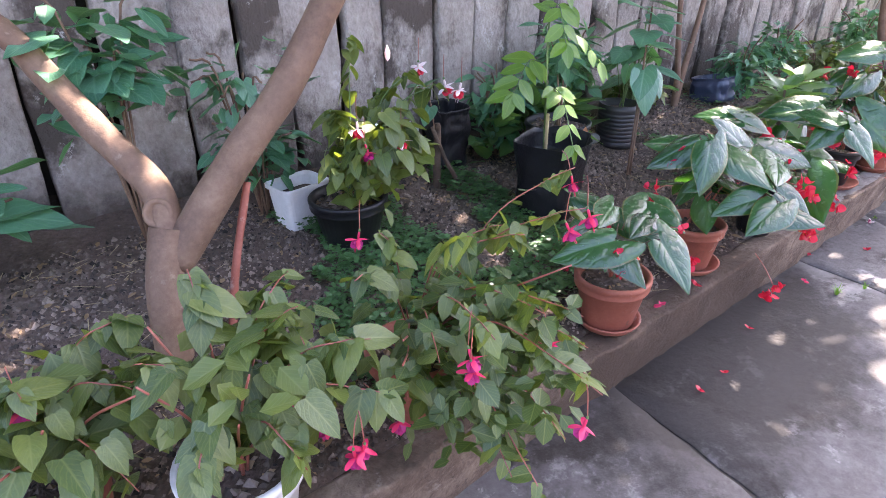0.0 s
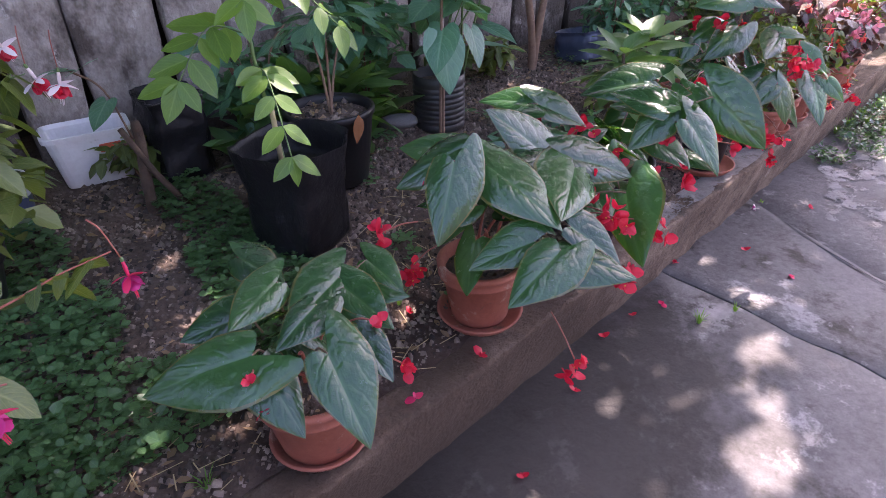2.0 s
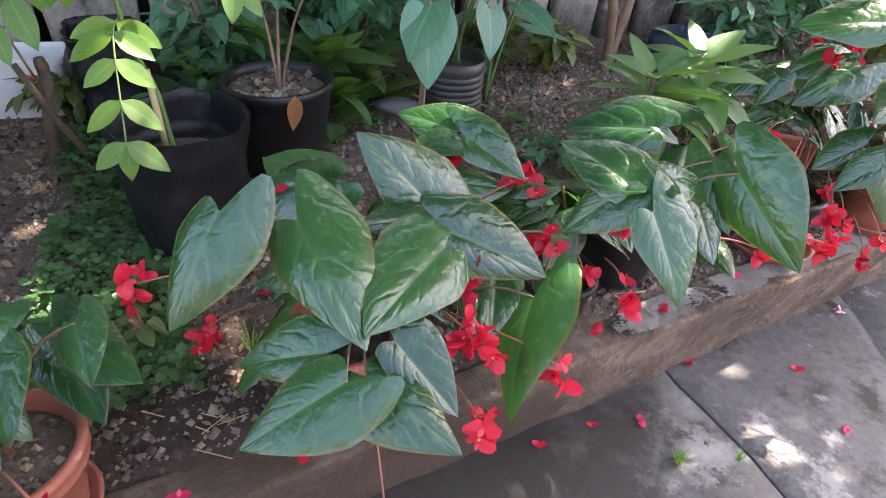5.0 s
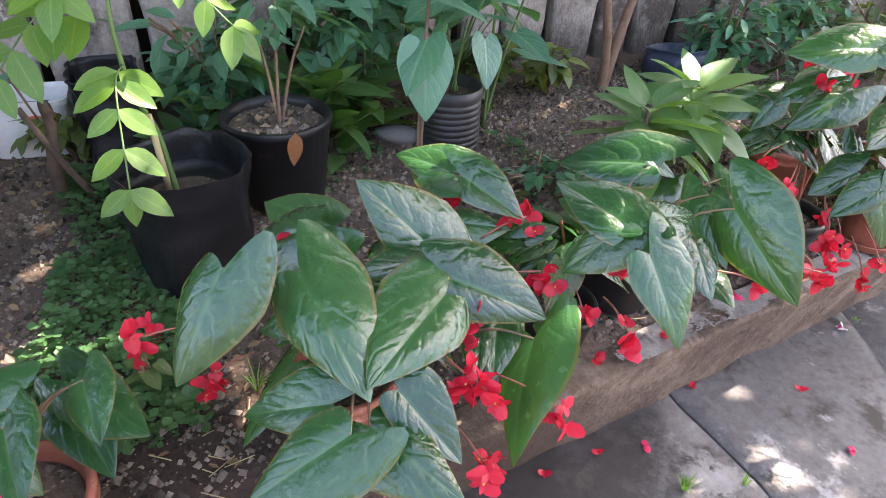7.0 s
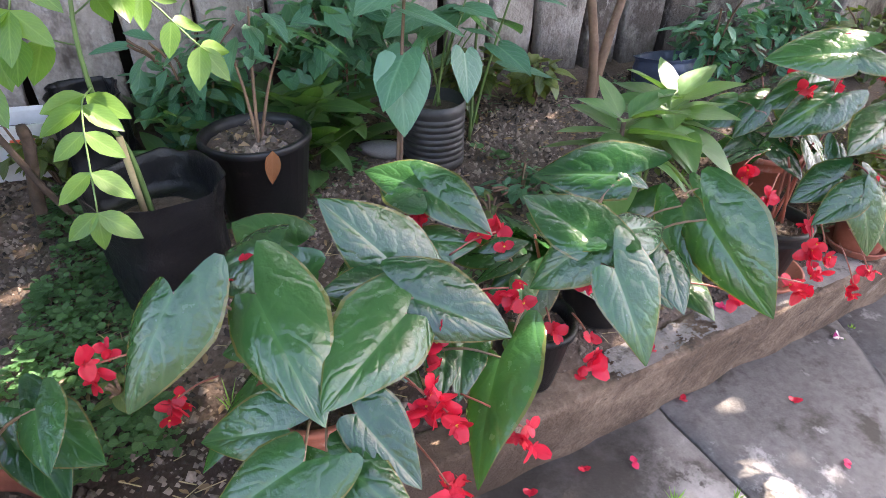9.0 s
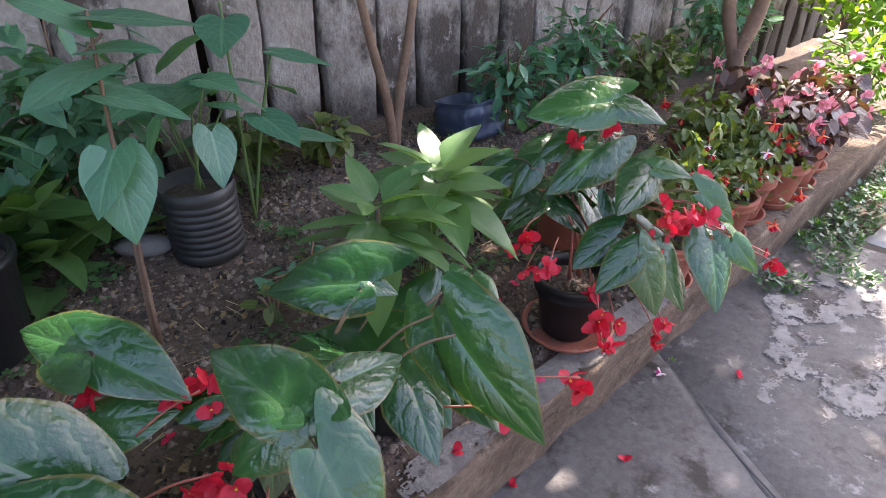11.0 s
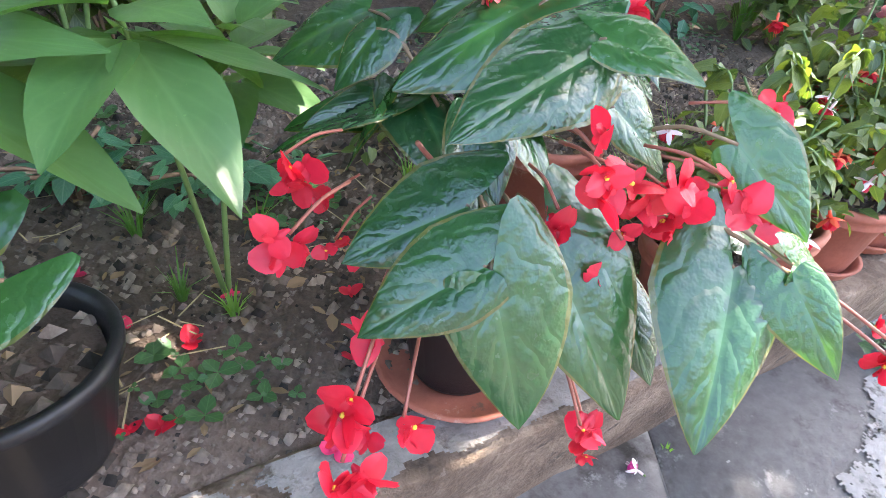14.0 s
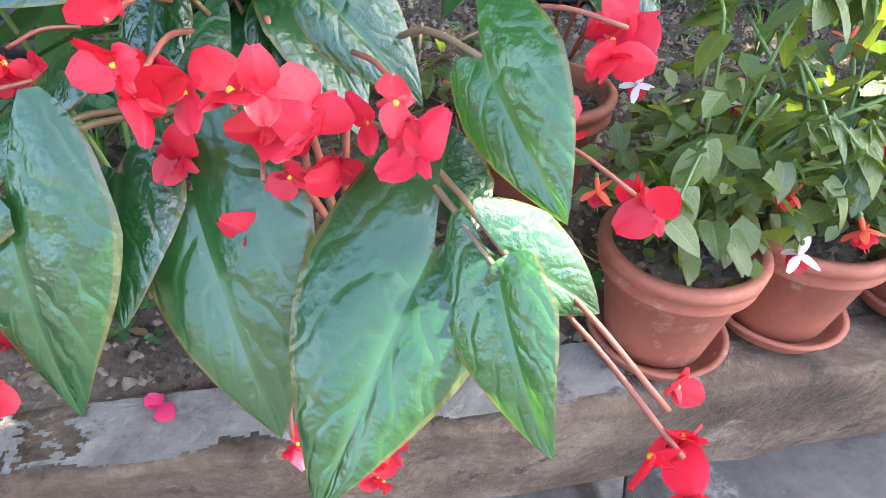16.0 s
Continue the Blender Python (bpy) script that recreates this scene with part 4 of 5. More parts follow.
LEAVES_C2 = [
    ((2.54, 0.04, 0.593), (2.443, 0.0, 0.556), 0),
    ((2.375, 0.049, 0.551), (2.216, 0.228, 0.514), 0),
    ((2.368, 0.014, 0.561), (2.368, -0.117, 0.53), 0),
    ((2.295, 0.048, 0.554), (2.272, -0.044, 0.539), 0),
    ((2.175, 0.149, 0.566), (2.177, 0.007, 0.561), 0),
    ((2.443, -0.051, 0.517), (2.43, -0.161, 0.514), 0),
    ((2.475, 0.145, 0.595), (2.298, 0.125, 0.512), 0),
]
LEAVES_A2 = [
    ((1.346, 0.109, 0.551), (1.421, -0.01, 0.532), 0),
    ((1.3, 0.215, 0.542), (1.351, 0.11, 0.556), 0),
    ((1.297, 0.113, 0.555), (1.337, 0.013, 0.531), 0),
    ((1.281, 0.074, 0.5), (1.16, 0.114, 0.473), 0),
    ((1.324, 0.123, 0.526), (1.364, -0.026, 0.496), 0),
    ((1.236, 0.212, 0.496), (1.295, 0.104, 0.513), 0),
    ((1.253, 0.041, 0.49), (1.266, -0.056, 0.479), 0),
]

# ---- potted plants along the kerb ----
rb = random.Random(11)


def potted(name, base, label, category, radius, height, material, group="potted plants along the kerb", **kw):
    t = thing(name, base, label, category, group)
    pot_parts(t, base, radius, height, material, **kw)
    return t


def main_stems(t, root, tops, radius=0.0045, material=M_REDSTEM):
    for e in tops:
        r, e = Vector(root) + Vector((rb.uniform(-0.02, 0.02), rb.uniform(-0.02, 0.02), 0)), Vector(e)
        p = smooth_path([r, r.lerp(e, 0.5) + Vector((0, 0, 0.03)), e], 6)
        place("stem", tube("stem", p, [radius * (1 - 0.035 * k) for k in range(len(p))], material, 7), t)


def begonia(t, root, leaves, flowers, filler, centre, reach, size, bunch=(0.024, 4, 0.034)):
    main_stems(t, root, [centre, Vector(centre) + Vector((0.07, 0.02, 0.0)), Vector(centre) + Vector((-0.08, 0.0, -0.02)), Vector(centre) + Vector((0.02, 0.07, 0.03))])
    begonia_leaves(t, rb, centre, leaves)
    crown_of(t, rb, Vector(centre) + Vector((0, 0.05, -0.02)), reach, filler, size, BEGONIA, inner=0.1)
    for k, c in enumerate(flowers):
        cluster(t, c, bunch[0], bunch[1] + k % 4, rb, size=bunch[2], root=Vector(centre).lerp(Vector(c), 0.72) + Vector((0, 0.012, 0.012)))


def fuchsia(t, root, centre, reach, count, size, tops=6, models=FUCHSIA, stem=M_REDSTEM):
    foliage(t, rb, centre, reach, count * 2, size, models[0].materials[0])
    main_stems(t, root, [Vector(centre) + Vector((rb.uniform(-1, 1) * reach[0], rb.uniform(-1, 1) * reach[1], rb.uniform(0.2, 1) * reach[2])) for _ in range(tops)], 0.0035, stem)
    crown_of(t, rb, centre, reach, count, size, models, droop=0.9, inner=0.25, root=None)


def sprays(t, rnd, root, ends, size, models=FUCHSIA, per=14, stem=M_REDSTEM):
    """Arching shoots with pairs of hanging leaves along them."""
    for e in ends:
        r, e = Vector(root), Vector(e)
        p = smooth_path([r, r.lerp(e, 0.45) + Vector((0, 0, 0.10)), r.lerp(e, 0.8) + Vector((0, 0, 0.05)), e], 6)
        place("stem", tube("stem", p, [0.0024 - 0.0014 * k / len(p) for k in range(len(p))], stem, 5), t)
        for k in range(per):
            q = p[int((0.2 + 0.8 * k / per) * (len(p) - 1))]
            a = rnd.uniform(0, 6.28)
            s = size * rnd.uniform(0.6, 1.2)
            tip = q + Vector((math.cos(a) * 0.7, math.sin(a) * 0.7, rnd.uniform(-1.1, -0.1))).normalized() * s
            place("leaf", rnd.choice(models), t, leaf_pose(q, tip, None, rnd.uniform(-30, 30)))


saucer((1.22, 0.05, 0.247), 0.1)
p1 = potted("potted_begonia", (1.22, 0.05, 0.256), "small red begonia in a wide chipped terracotta pot", "potted plant", 0.108, 0.165, M_TERRA)
begonia(p1, (1.22, 0.05, 0.41), LEAVES_A + LEAVES_A2[:1] + LEAVES_A2[4:5], FLOWERS_A, 8, (1.19, 0.02, 0.51), (0.09, 0.09, 0.06), 0.09, (0.01, 2, 0.026))
saucer((1.735, 0.09, 0.25), 0.108)
p2 = potted("potted_begonia", (1.735, 0.09, 0.259), "large glossy-leaved red begonia in a terracotta pot", "potted plant", 0.1, 0.165, M_TERRA)
begonia(p2, (1.735, 0.09, 0.41), LEAVES_B + LEAVES_B2, FLOWERS_B, 12, (1.76, 0.03, 0.57), (0.17, 0.14, 0.08), 0.13, (0.028, 5, 0.035))
p3 = potted("potted_begonia", (2.2, 0.075, 0.25), "glossy red begonia in a black plastic bag", "potted plant", 0.085, 0.17, M_BAG, band=False, wobble=0.025)
begonia(p3, (2.2, 0.075, 0.41), LEAVES_C + LEAVES_C2, FLOWERS_C[:6], 12, (2.16, 0.01, 0.59), (0.18, 0.14, 0.08), 0.125)
saucer((2.985, 0.095, 0.252), 0.118)
p5 = potted("potted_begonia", (2.985, 0.095, 0.261), "tall red begonia with large leaves in a black pot", "potted plant", 0.092, 0.17, M_BLACKP)
begonia(p5, (2.985, 0.095, 0.42), LEAVES_D + LEAVES_D2, FLOWERS_D, 10, (2.96, 0.06, 0.66), (0.12, 0.1, 0.07), 0.11, (0.021, 2, 0.034))

# fuchsias at the start of the bed
f0 = potted("potted_fuchsia", (0.54, 0.13, 0.25), "trailing fuchsia with hanging red flowers in terracotta", "potted plant", 0.115, 0.18, M_TERRA)
fuchsia(f0, (0.54, 0.13, 0.4), (0.52, 0.0, 0.5), (0.24, 0.24, 0.22), 50, 0.06)
sprays(f0, rb, (0.53, 0.12, 0.46), [(0.975, 0.04, 0.81), (0.82, -0.12, 0.80), (0.72, -0.22, 0.62), (0.45, -0.24, 0.70), (0.34, -0.13, 0.55), (0.58, -0.38, 0.6), (0.6, -0.3, 0.42), (0.45, -0.3, 0.42), (0.5, 0.2, 0.72), (0.66, -0.1, 0.78), (0.75, 0.05, 0.72), (0.52, -0.1, 0.82), (0.35, 0.05, 0.72), (0.7, -0.3, 0.5), (0.52, -0.36, 0.3), (0.62, -0.2, 0.66), (0.4, -0.15, 0.62), (0.78, -0.2, 0.5)], 0.06, FUCHSIA, 14)
foliage(f0, rb, (0.55, -0.12, 0.52), (0.24, 0.22, 0.22), 420, 0.055, M_FUCHSIA)
f1 = potted("potted_fuchsia", (0.07, 0.04, 0.25), "leafy fuchsia with red buds in a white pot", "potted plant", 0.115, 0.2, M_WHITEPL)
fuchsia(f1, (0.07, 0.04, 0.42), (0.13, 0.05, 0.6), (0.2, 0.18, 0.14), 60, 0.075)
sprays(f1, rb, (0.07, 0.04, 0.44), [(0.3, -0.08, 0.68), (0.2, -0.02, 0.76), (-0.06, 0.08, 0.7), (0.08, 0.15, 0.8), (0.3, -0.16, 0.6), (-0.03, -0.1, 0.58), (0.24, 0.1, 0.76), (0.12, -0.16, 0.55)], 0.08)
f2 = potted("potted_fuchsia", (-0.22, 0.25, 0.27), "dark leafy fuchsia in a terracotta pot", "potted plant", 0.11, 0.18, M_TERRA)
fuchsia(f2, (-0.22, 0.25, 0.42), (-0.18, 0.2, 0.56), (0.2, 0.2, 0.14), 50, 0.075)
sprays(f2, rb, (-0.22, 0.25, 0.44), [(-0.05, 0.12, 0.62), (-0.2, 0.1, 0.7), (-0.3, 0.05, 0.6), (0.0, 0.3, 0.66), (-0.1, 0.02, 0.5)], 0.08)
for k, p in enumerate(HANG):
    owner = f2 if p[0] < 0 else f1 if p[0] < 0.31 and p[1] < 0.1 else f0
    hang(owner, p, 0.06, rb, root=Vector(p) + Vector((rb.uniform(-0.02, 0.02), rb.uniform(0, 0.02), 0.06)))
f3 = potted("potted_fuchsia", (0.79, 0.84, 0.362), "tall fuchsia with white and red flowers in a black pot", "potted plant", 0.13, 0.17, M_BLACKP, "plants standing in the bed")
fuchsia(f3, (0.79, 0.84, 0.5), (0.86, 0.76, 0.68), (0.2, 0.17, 0.2), 110, 0.075, 8, FUCHSIA, M_STEM)
sprays(f3, rb, (0.8, 0.82, 0.55), [(1.06, 0.66, 0.9), (1.03, 0.77, 0.93), (0.76, 0.65, 0.76), (0.87, 0.62, 0.78), (0.85, 0.85, 1.05), (1.0, 0.9, 0.85), (0.7, 0.75, 0.85)], 0.075, FUCHSIA, 12, M_STEM)
for k, p in enumerate(HANGW):
    hang(f3, p, 0.075, rb, FUCHSIA_WHITE if k != 0 else FUCHSIA_RED, root=Vector(p) + Vector((0.01, 0.01, 0.07)))
place("flower_bud", lathe("flower_bud", [(0.001, -0.04), (0.008, -0.03), (0.01, -0.015), (0.005, 0), (0.001, 0.01)], M_WHITE, 8), f3, Matrix.Translation((0.95, 0.8, 1.0)), "pale drooping bud")

# terracotta row towards the far end
for i, (x, y, r, lean) in enumerate(((3.37, 0.045, 0.086, 0), (3.545, 0.06, 0.088, 0), (3.76, 0.06, 0.09, 0))):
    saucer((x, y, 0.25), 0.085)
    t = potted("potted_fuchsia", (x, y, 0.259), "small fuchsia with pale pink flowers in a terracotta pot", "potted plant", r, 0.15, M_TERRA)
    fuchsia(t, (x, y, 0.4), (x + 0.03, y + 0.03, 0.48), (0.14, 0.13, 0.13), 60, 0.042, 6, FUCHSIA, M_STEM)
    sprays(t, rb, (x, y, 0.42), [(x - 0.1, y - 0.1, 0.5), (x + 0.12, y - 0.08, 0.52), (x, y + 0.1, 0.64), (x + 0.08, y + 0.02, 0.66)], 0.042, FUCHSIA, 12, M_STEM)
    foliage(t, rb, (x + 0.02, y + 0.02, 0.49), (0.16, 0.15, 0.15), 160, 0.036, M_FUCHSIA)
    for k in range(9):
        p = (x + rb.uniform(-0.13, 0.13), y + rb.uniform(-0.13, 0.1), 0.5 + rb.uniform(-0.06, 0.12))
        hang(t, p, 0.045, rb, FUCHSIA_WHITE if k % 3 else FUCHSIA_CORAL)
for i, (x, y, models, lab) in enumerate(((3.94, 0.09, FUCHSIA_CORAL, "fuchsia with coral hanging flowers in a terracotta pot"), (4.02, 0.3, FUCHSIA_CORAL, "fuchsia with coral hanging flowers in a terracotta pot"))):
    z = 0.25 if y < 0.2 else soil_z(x, y) + 0.004
    saucer((x, y, z), 0.1)
    t = potted("potted_fuchsia", (x, y, z + 0.009), lab, "potted plant", 0.105, 0.17, M_TERRA)
    fuchsia(t, (x, y, 0.4), (x, y, 0.52), (0.16, 0.15, 0.15), 60, 0.05, 6, FUCHSIA, M_STEM)
    foliage(t, rb, (x, y - 0.03, 0.46), (0.2, 0.2, 0.2), 160, 0.045, M_FUCHSIA)
    for k in range(14):
        q = (x + rb.uniform(-0.16, 0.14), y + rb.uniform(-0.2, 0.1), 0.55 + rb.uniform(-0.2, 0.15))
        hang(t, q, 0.06, rb, models)
for i, (x, y) in enumerate(((4.15, 0.06), (4.36, 0.07), (4.57, 0.1), (4.42, 0.34))):
    saucer((x, y, 0.25 if y < 0.2 else soil_z(x, y) + 0.004), 0.1)
    t = potted("potted_begonia", (x, y, 0.259 if y < 0.2 else soil_z(x, y) + 0.012), "pink begonia with dark bronze leaves in a terracotta pot", "potted plant", 0.105, 0.17, M_TERRA)
    fuchsia(t, (x, y, 0.4), (x, y - 0.02, 0.53), (0.17, 0.17, 0.15), 45, 0.065, 5, BRONZE)
    for k in range(12):
        cluster(t, (x + rb.uniform(-0.18, 0.14), y + rb.uniform(-0.17, 0.1), 0.55 + rb.uniform(-0.1, 0.16)), 0.02, 4, rb, PINK_FLOWER, 0.036)
t = potted("potted_begonia", (3.3, 0.36, soil_z(3.3, 0.36)), "red begonia in a terracotta pot standing in the bed", "potted plant", 0.1, 0.17, M_TERRA, "plants standing in the bed")
crown_of(t, rb, (3.28, 0.34, 0.62), (0.14, 0.12, 0.1), 14, 0.11, BEGONIA, root=(3.3, 0.36, 0.44))
for k in range(4):
    cluster(t, (3.25 + rb.uniform(-0.1, 0.1), 0.3 + rb.uniform(-0.08, 0.08), 0.7), 0.02, 5, rb)

# ---- things in the bed ----


def rosette(t, rnd, top, whorls, count, size, models=BROAD):
    """Whorls of long pointed leaves round the top of a stem, the youngest upright."""
    c = Vector(top)
    for w in range(whorls):
        h = -0.03 * w
        up = 0.62 - 0.42 * w
        for k in range(count + w):
            a = 6.283 * k / (count + w) + w * 0.7 + rnd.uniform(-0.2, 0.2)
            s = size * (0.62 + 0.16 * w) * rnd.uniform(0.85, 1.15)
            b = c + Vector((math.cos(a) * 0.012, math.sin(a) * 0.012, h))
            tip = b + Vector((math.cos(a), math.sin(a), up + rnd.uniform(-0.2, 0.2))).normalized() * s
            place("leaf", rnd.choice(models), t, leaf_pose(b, tip, (0, 0, 0.01), rnd.uniform(-18, 18)))


rr = random.Random(21)
bb = (2.475, 0.165, soil_z(2.475, 0.165) - 0.004)
big = potted("potted_shrub", bb, "bushy broad-leaved plant in a large black plastic pot", "potted plant", 0.112, 0.16, M_BLACKP, "plants standing in the bed", band=False)
main_stems(big, (2.45, 0.18, 0.37), [(2.48, 0.2, 0.75)], 0.008, M_DARKBARK)
rosette(big, rr, (2.482, 0.203, 0.752), 3, 5, 0.185)
lil = thing("leafy_shrub", (2.72, 0.34, soil_z(2.72, 0.34)), "broad-leaved green plant growing in the bed", "plant")
main_stems(lil, (2.72, 0.34, 0.28), [(2.655, 0.25, 0.74), (2.76, 0.34, 0.66)], 0.0045, M_STEM)
rosette(lil, rr, (2.66, 0.23, 0.762), 3, 5, 0.2)
rosette(lil, rr, (2.77, 0.34, 0.67), 3, 4, 0.14)

# black grow bag with a young tree of paired leaflets
def crumpled(name, profile, material, seed, amount=0.011):
    """A bag of soft film: squared, creased and uneven at the rim."""
    verts, faces, n = [], [], 56
    fine = []
    for (r0, z0), (r1, z1) in zip(profile, profile[1:]):
        fine += [(r0 + (r1 - r0) * k / 4, z0 + (z1 - z0) * k / 4) for k in range(4)]
    fine.append(profile[-1])
    for r, z in fine:
        for i in range(n):
            a = 2 * math.pi * i / n
            c, s = math.cos(a), math.sin(a)
            e = 0.6
            x, y = r * 1.06 * math.copysign(abs(c) ** e, c), r * 1.06 * math.copysign(abs(s) ** e, s)
            q = Vector((c * 2.2, s * 2.2, z * 11 + seed))
            d = amount * (noise.noise(q) + 0.6 * noise.noise(q * 2.7)) * min(1, r / 0.05)
            verts.append((x + c * d, y + s * d, z + (0.02 * noise.noise(Vector((c * 1.5, s * 1.5, seed))) if z > 0.29 else 0)))
    for j in range(len(fine) - 1):
        for i in range(n):
            a, b = j * n + i, j * n + (i + 1) % n
            faces.append((a, b, b + n, a + n))
    return mesh_of(name, verts, faces, material)


bag = thing("grow_bag", (1.572, 0.625, soil_z(1.572, 0.625)), "young feather-leaved tree in a black plastic grow bag", "potted plant", "plants standing in the bed")
bag_prof = [(0.001, 0), (0.09, 0.0), (0.104, 0.02), (0.11, 0.1), (0.112, 0.2), (0.124, 0.305), (0.125, 0.308), (0.121, 0.305), (0.108, 0.22), (0.001, 0.2)]
place("bag", crumpled("bag", bag_prof, M_BAG, 4), bag, Matrix.Translation((1.572, 0.625, soil_z(1.572, 0.625) - 0.01)) @ Matrix.Rotation(radians(18), 4, "Z"))
place("bag_soil", lathe("bag_soil", [(0.118, 0.0), (0.06, 0.008), (0.001, 0.004)], M_SOIL, 20, 0.02), bag, Matrix.Translation((1.572, 0.625, soil_z(1.572, 0.625) + 0.2)))
sz = soil_z(1.572, 0.625)
stem = smooth_path([(1.56, 0.65, sz + 0.2), (1.55, 0.65, 0.68), (1.52, 0.63, 0.8), (1.53, 0.65, 0.98), (1.6, 0.7, 1.15)], 6)
place("stem", tube("stem", stem, [0.007 - 0.004 * k / len(stem) for k in range(len(stem))], M_STEM, 7), bag)
place("stake", tube("stake", [(1.546, 0.635, sz + 0.2), (1.541, 0.633, sz + 0.395)], 0.007, M_STRAW, 8), bag, None, "pale wooden peg")


def frond(t, rnd, a, b, sag, pairs, size, models=FRESH):
    a, b = Vector(a), Vector(b)
    p = smooth_path([a, a.lerp(b, 0.5) + Vector((0, 0, sag)), b], 8)
    place("leaf_stalk", tube("leaf_stalk", p, 0.0018, M_STEM, 5), t)
    for k in range(pairs):
        f = 0.3 + 0.7 * k / (pairs - 1)
        q = p[int(f * (len(p) - 1))]
        d = (p[min(len(p) - 1, int(f * (len(p) - 1)) + 1)] - p[max(0, int(f * (len(p) - 1)) - 1)]).normalized()
        side = d.cross(Vector((0, -0.5, 1))).normalized()
        for s in ((1, -1) if k < pairs - 1 else (1, -1, 0)):
            tip = q + (side * s + d * (0.5 if s else 1.2) + Vector((0, 0, -0.35))).normalized() * size * rnd.uniform(0.85, 1.15)
            place("leaf", rnd.choice(models), t, leaf_pose(q, tip, (-0.2, -0.9, 0.1), rnd.uniform(-12, 12)))


frond(bag, rr, (1.52, 0.63, 0.83), (1.475, 0.45, 0.66), 0.07, 5, 0.08)
frond(bag, rr, (1.52, 0.66, 0.9), (1.32, 0.6, 0.84), 0.06, 5, 0.09)
frond(bag, rr, (1.52, 0.66, 0.95), (1.72, 0.56, 0.9), 0.08, 5, 0.08)
frond(bag, rr, (1.55, 0.68, 1.02), (1.45, 0.5, 1.0), 0.1, 5, 0.08)
frond(bag, rr, (1.57, 0.69, 1.08), (1.75, 0.75, 1.08), 0.1, 5, 0.08)

# black pot with a young citrus
c2 = (1.842, 0.835, soil_z(1.842, 0.835))
cit = potted("potted_citrus", c2, "young citrus plant in a scuffed black plastic pot", "potted plant", 0.137, 0.245, M_BLACKP, "plants standing in the bed", band=False, rim=0.022, taper=0.78, fill=0.88)
main_stems(cit, (1.845, 0.84, 0.56), [(1.88, 0.86, 0.9), (1.82, 0.84, 0.8), (1.95, 0.88, 0.8)], 0.005, M_BARK)
crown_of(cit, rr, (1.86, 0.85, 0.82), (0.18, 0.14, 0.16), 40, 0.105, CITRUS, droop=0.4)
place("leaf", rr.choice(kinds("leaf", M_ORANGE, 1, 6, 4, 0.25, 0.8, 0, 0.2, 0.2, 0.005)), cit, leaf_pose((1.85, 0.692, 0.606), (1.838, 0.69, 0.515), (0, -1, 0)), "dry orange-brown leaf on the rim")

# ribbed cut bottle with a young squash plant
bt = (2.415, 0.93, soil_z(2.415, 0.93) - 0.005)
bottle = thing("bottle_planter", bt, "cut ribbed plastic bottle used as a planter", "planter", "plants standing in the bed")
prof = [(0.001, 0.0), (0.092, 0.0), (0.1, 0.008)]
for k in range(8):
    z = 0.016 + k * 0.02
    prof += [(0.1, z), (0.102, z + 0.012), (0.0975, z + 0.016), (0.0975, z + 0.018)]
prof += [(0.102, 0.185), (0.1, 0.214), (0.097, 0.214), (0.097, 0.17), (0.001, 0.17)]
place("bottle", lathe("bottle", prof, M_GREYPL, 32, 0.022), bottle, Matrix.Translation(bt))
place("potting_soil", lathe("potting_soil", [(0.095, 0.175), (0.05, 0.182), (0.001, 0.178)], M_SOIL, 20, 0.02), bottle, Matrix.Translation(bt))
main_stems(bottle, (2.415, 0.93, 0.55), [(2.43, 0.88, 0.78), (2.36, 0.92, 0.82), (2.5, 0.9, 0.86)], 0.004, M_STEM)
crown_of(bottle, rr, (2.44, 0.89, 0.76), (0.14, 0.12, 0.12), 12, 0.13, BLUISH, droop=0.6, root=(2.415, 0.93, 0.58), stem_mat=M_STEM)

# slender sapling with a few large bluish leaves
sap = thing("sapling", (2.14, 0.66, soil_z(2.14, 0.66)), "slender sapling with large bluish-green leaves", "sapling")
main_stems(sap, (2.14, 0.66, 0.33), [(2.2, 0.68, 0.78), (2.22, 0.7, 1.05)], 0.006, M_BARK)
for b, tip in (((2.19, 0.68, 0.78), (2.16, 0.6, 0.62)), ((2.2, 0.68, 0.8), (2.1, 0.62, 0.7)), ((2.2, 0.69, 0.9), (2.34, 0.62, 0.86)), ((2.21, 0.7, 0.95), (2.05, 0.62, 0.94)), ((2.21, 0.7, 0.98), (2.3, 0.6, 1.0)), ((2.22, 0.7, 1.04), (2.42, 0.66, 1.02)), ((2.22, 0.7, 1.02), (2.12, 0.8, 1.1))):
    place("leaf", rr.choice(BLUISH), sap, leaf_pose(b, tip))
tall = thing("leafy_shrub", (2.6, 1.0, soil_z(2.6, 1.0)), "tall plant with large drooping bluish-green leaves", "plant")
main_stems(tall, (2.6, 1.0, 0.37), [(2.58, 0.95, 1.0), (2.7, 0.96, 0.85)], 0.006, M_STEM)
for k in range(15):
    h = 0.62 + 0.05 * k
    a = k * 2.4
    b = Vector((2.6 + 0.1 * math.cos(a), 0.95 + 0.07 * math.sin(a), h))
    place("leaf", rr.choice(BLUISH), tall, leaf_pose(b, b + Vector((math.cos(a) * 0.8, math.sin(a) * 0.5 - 0.2, -0.15)).normalized() * rr.uniform(0.15, 0.23)))

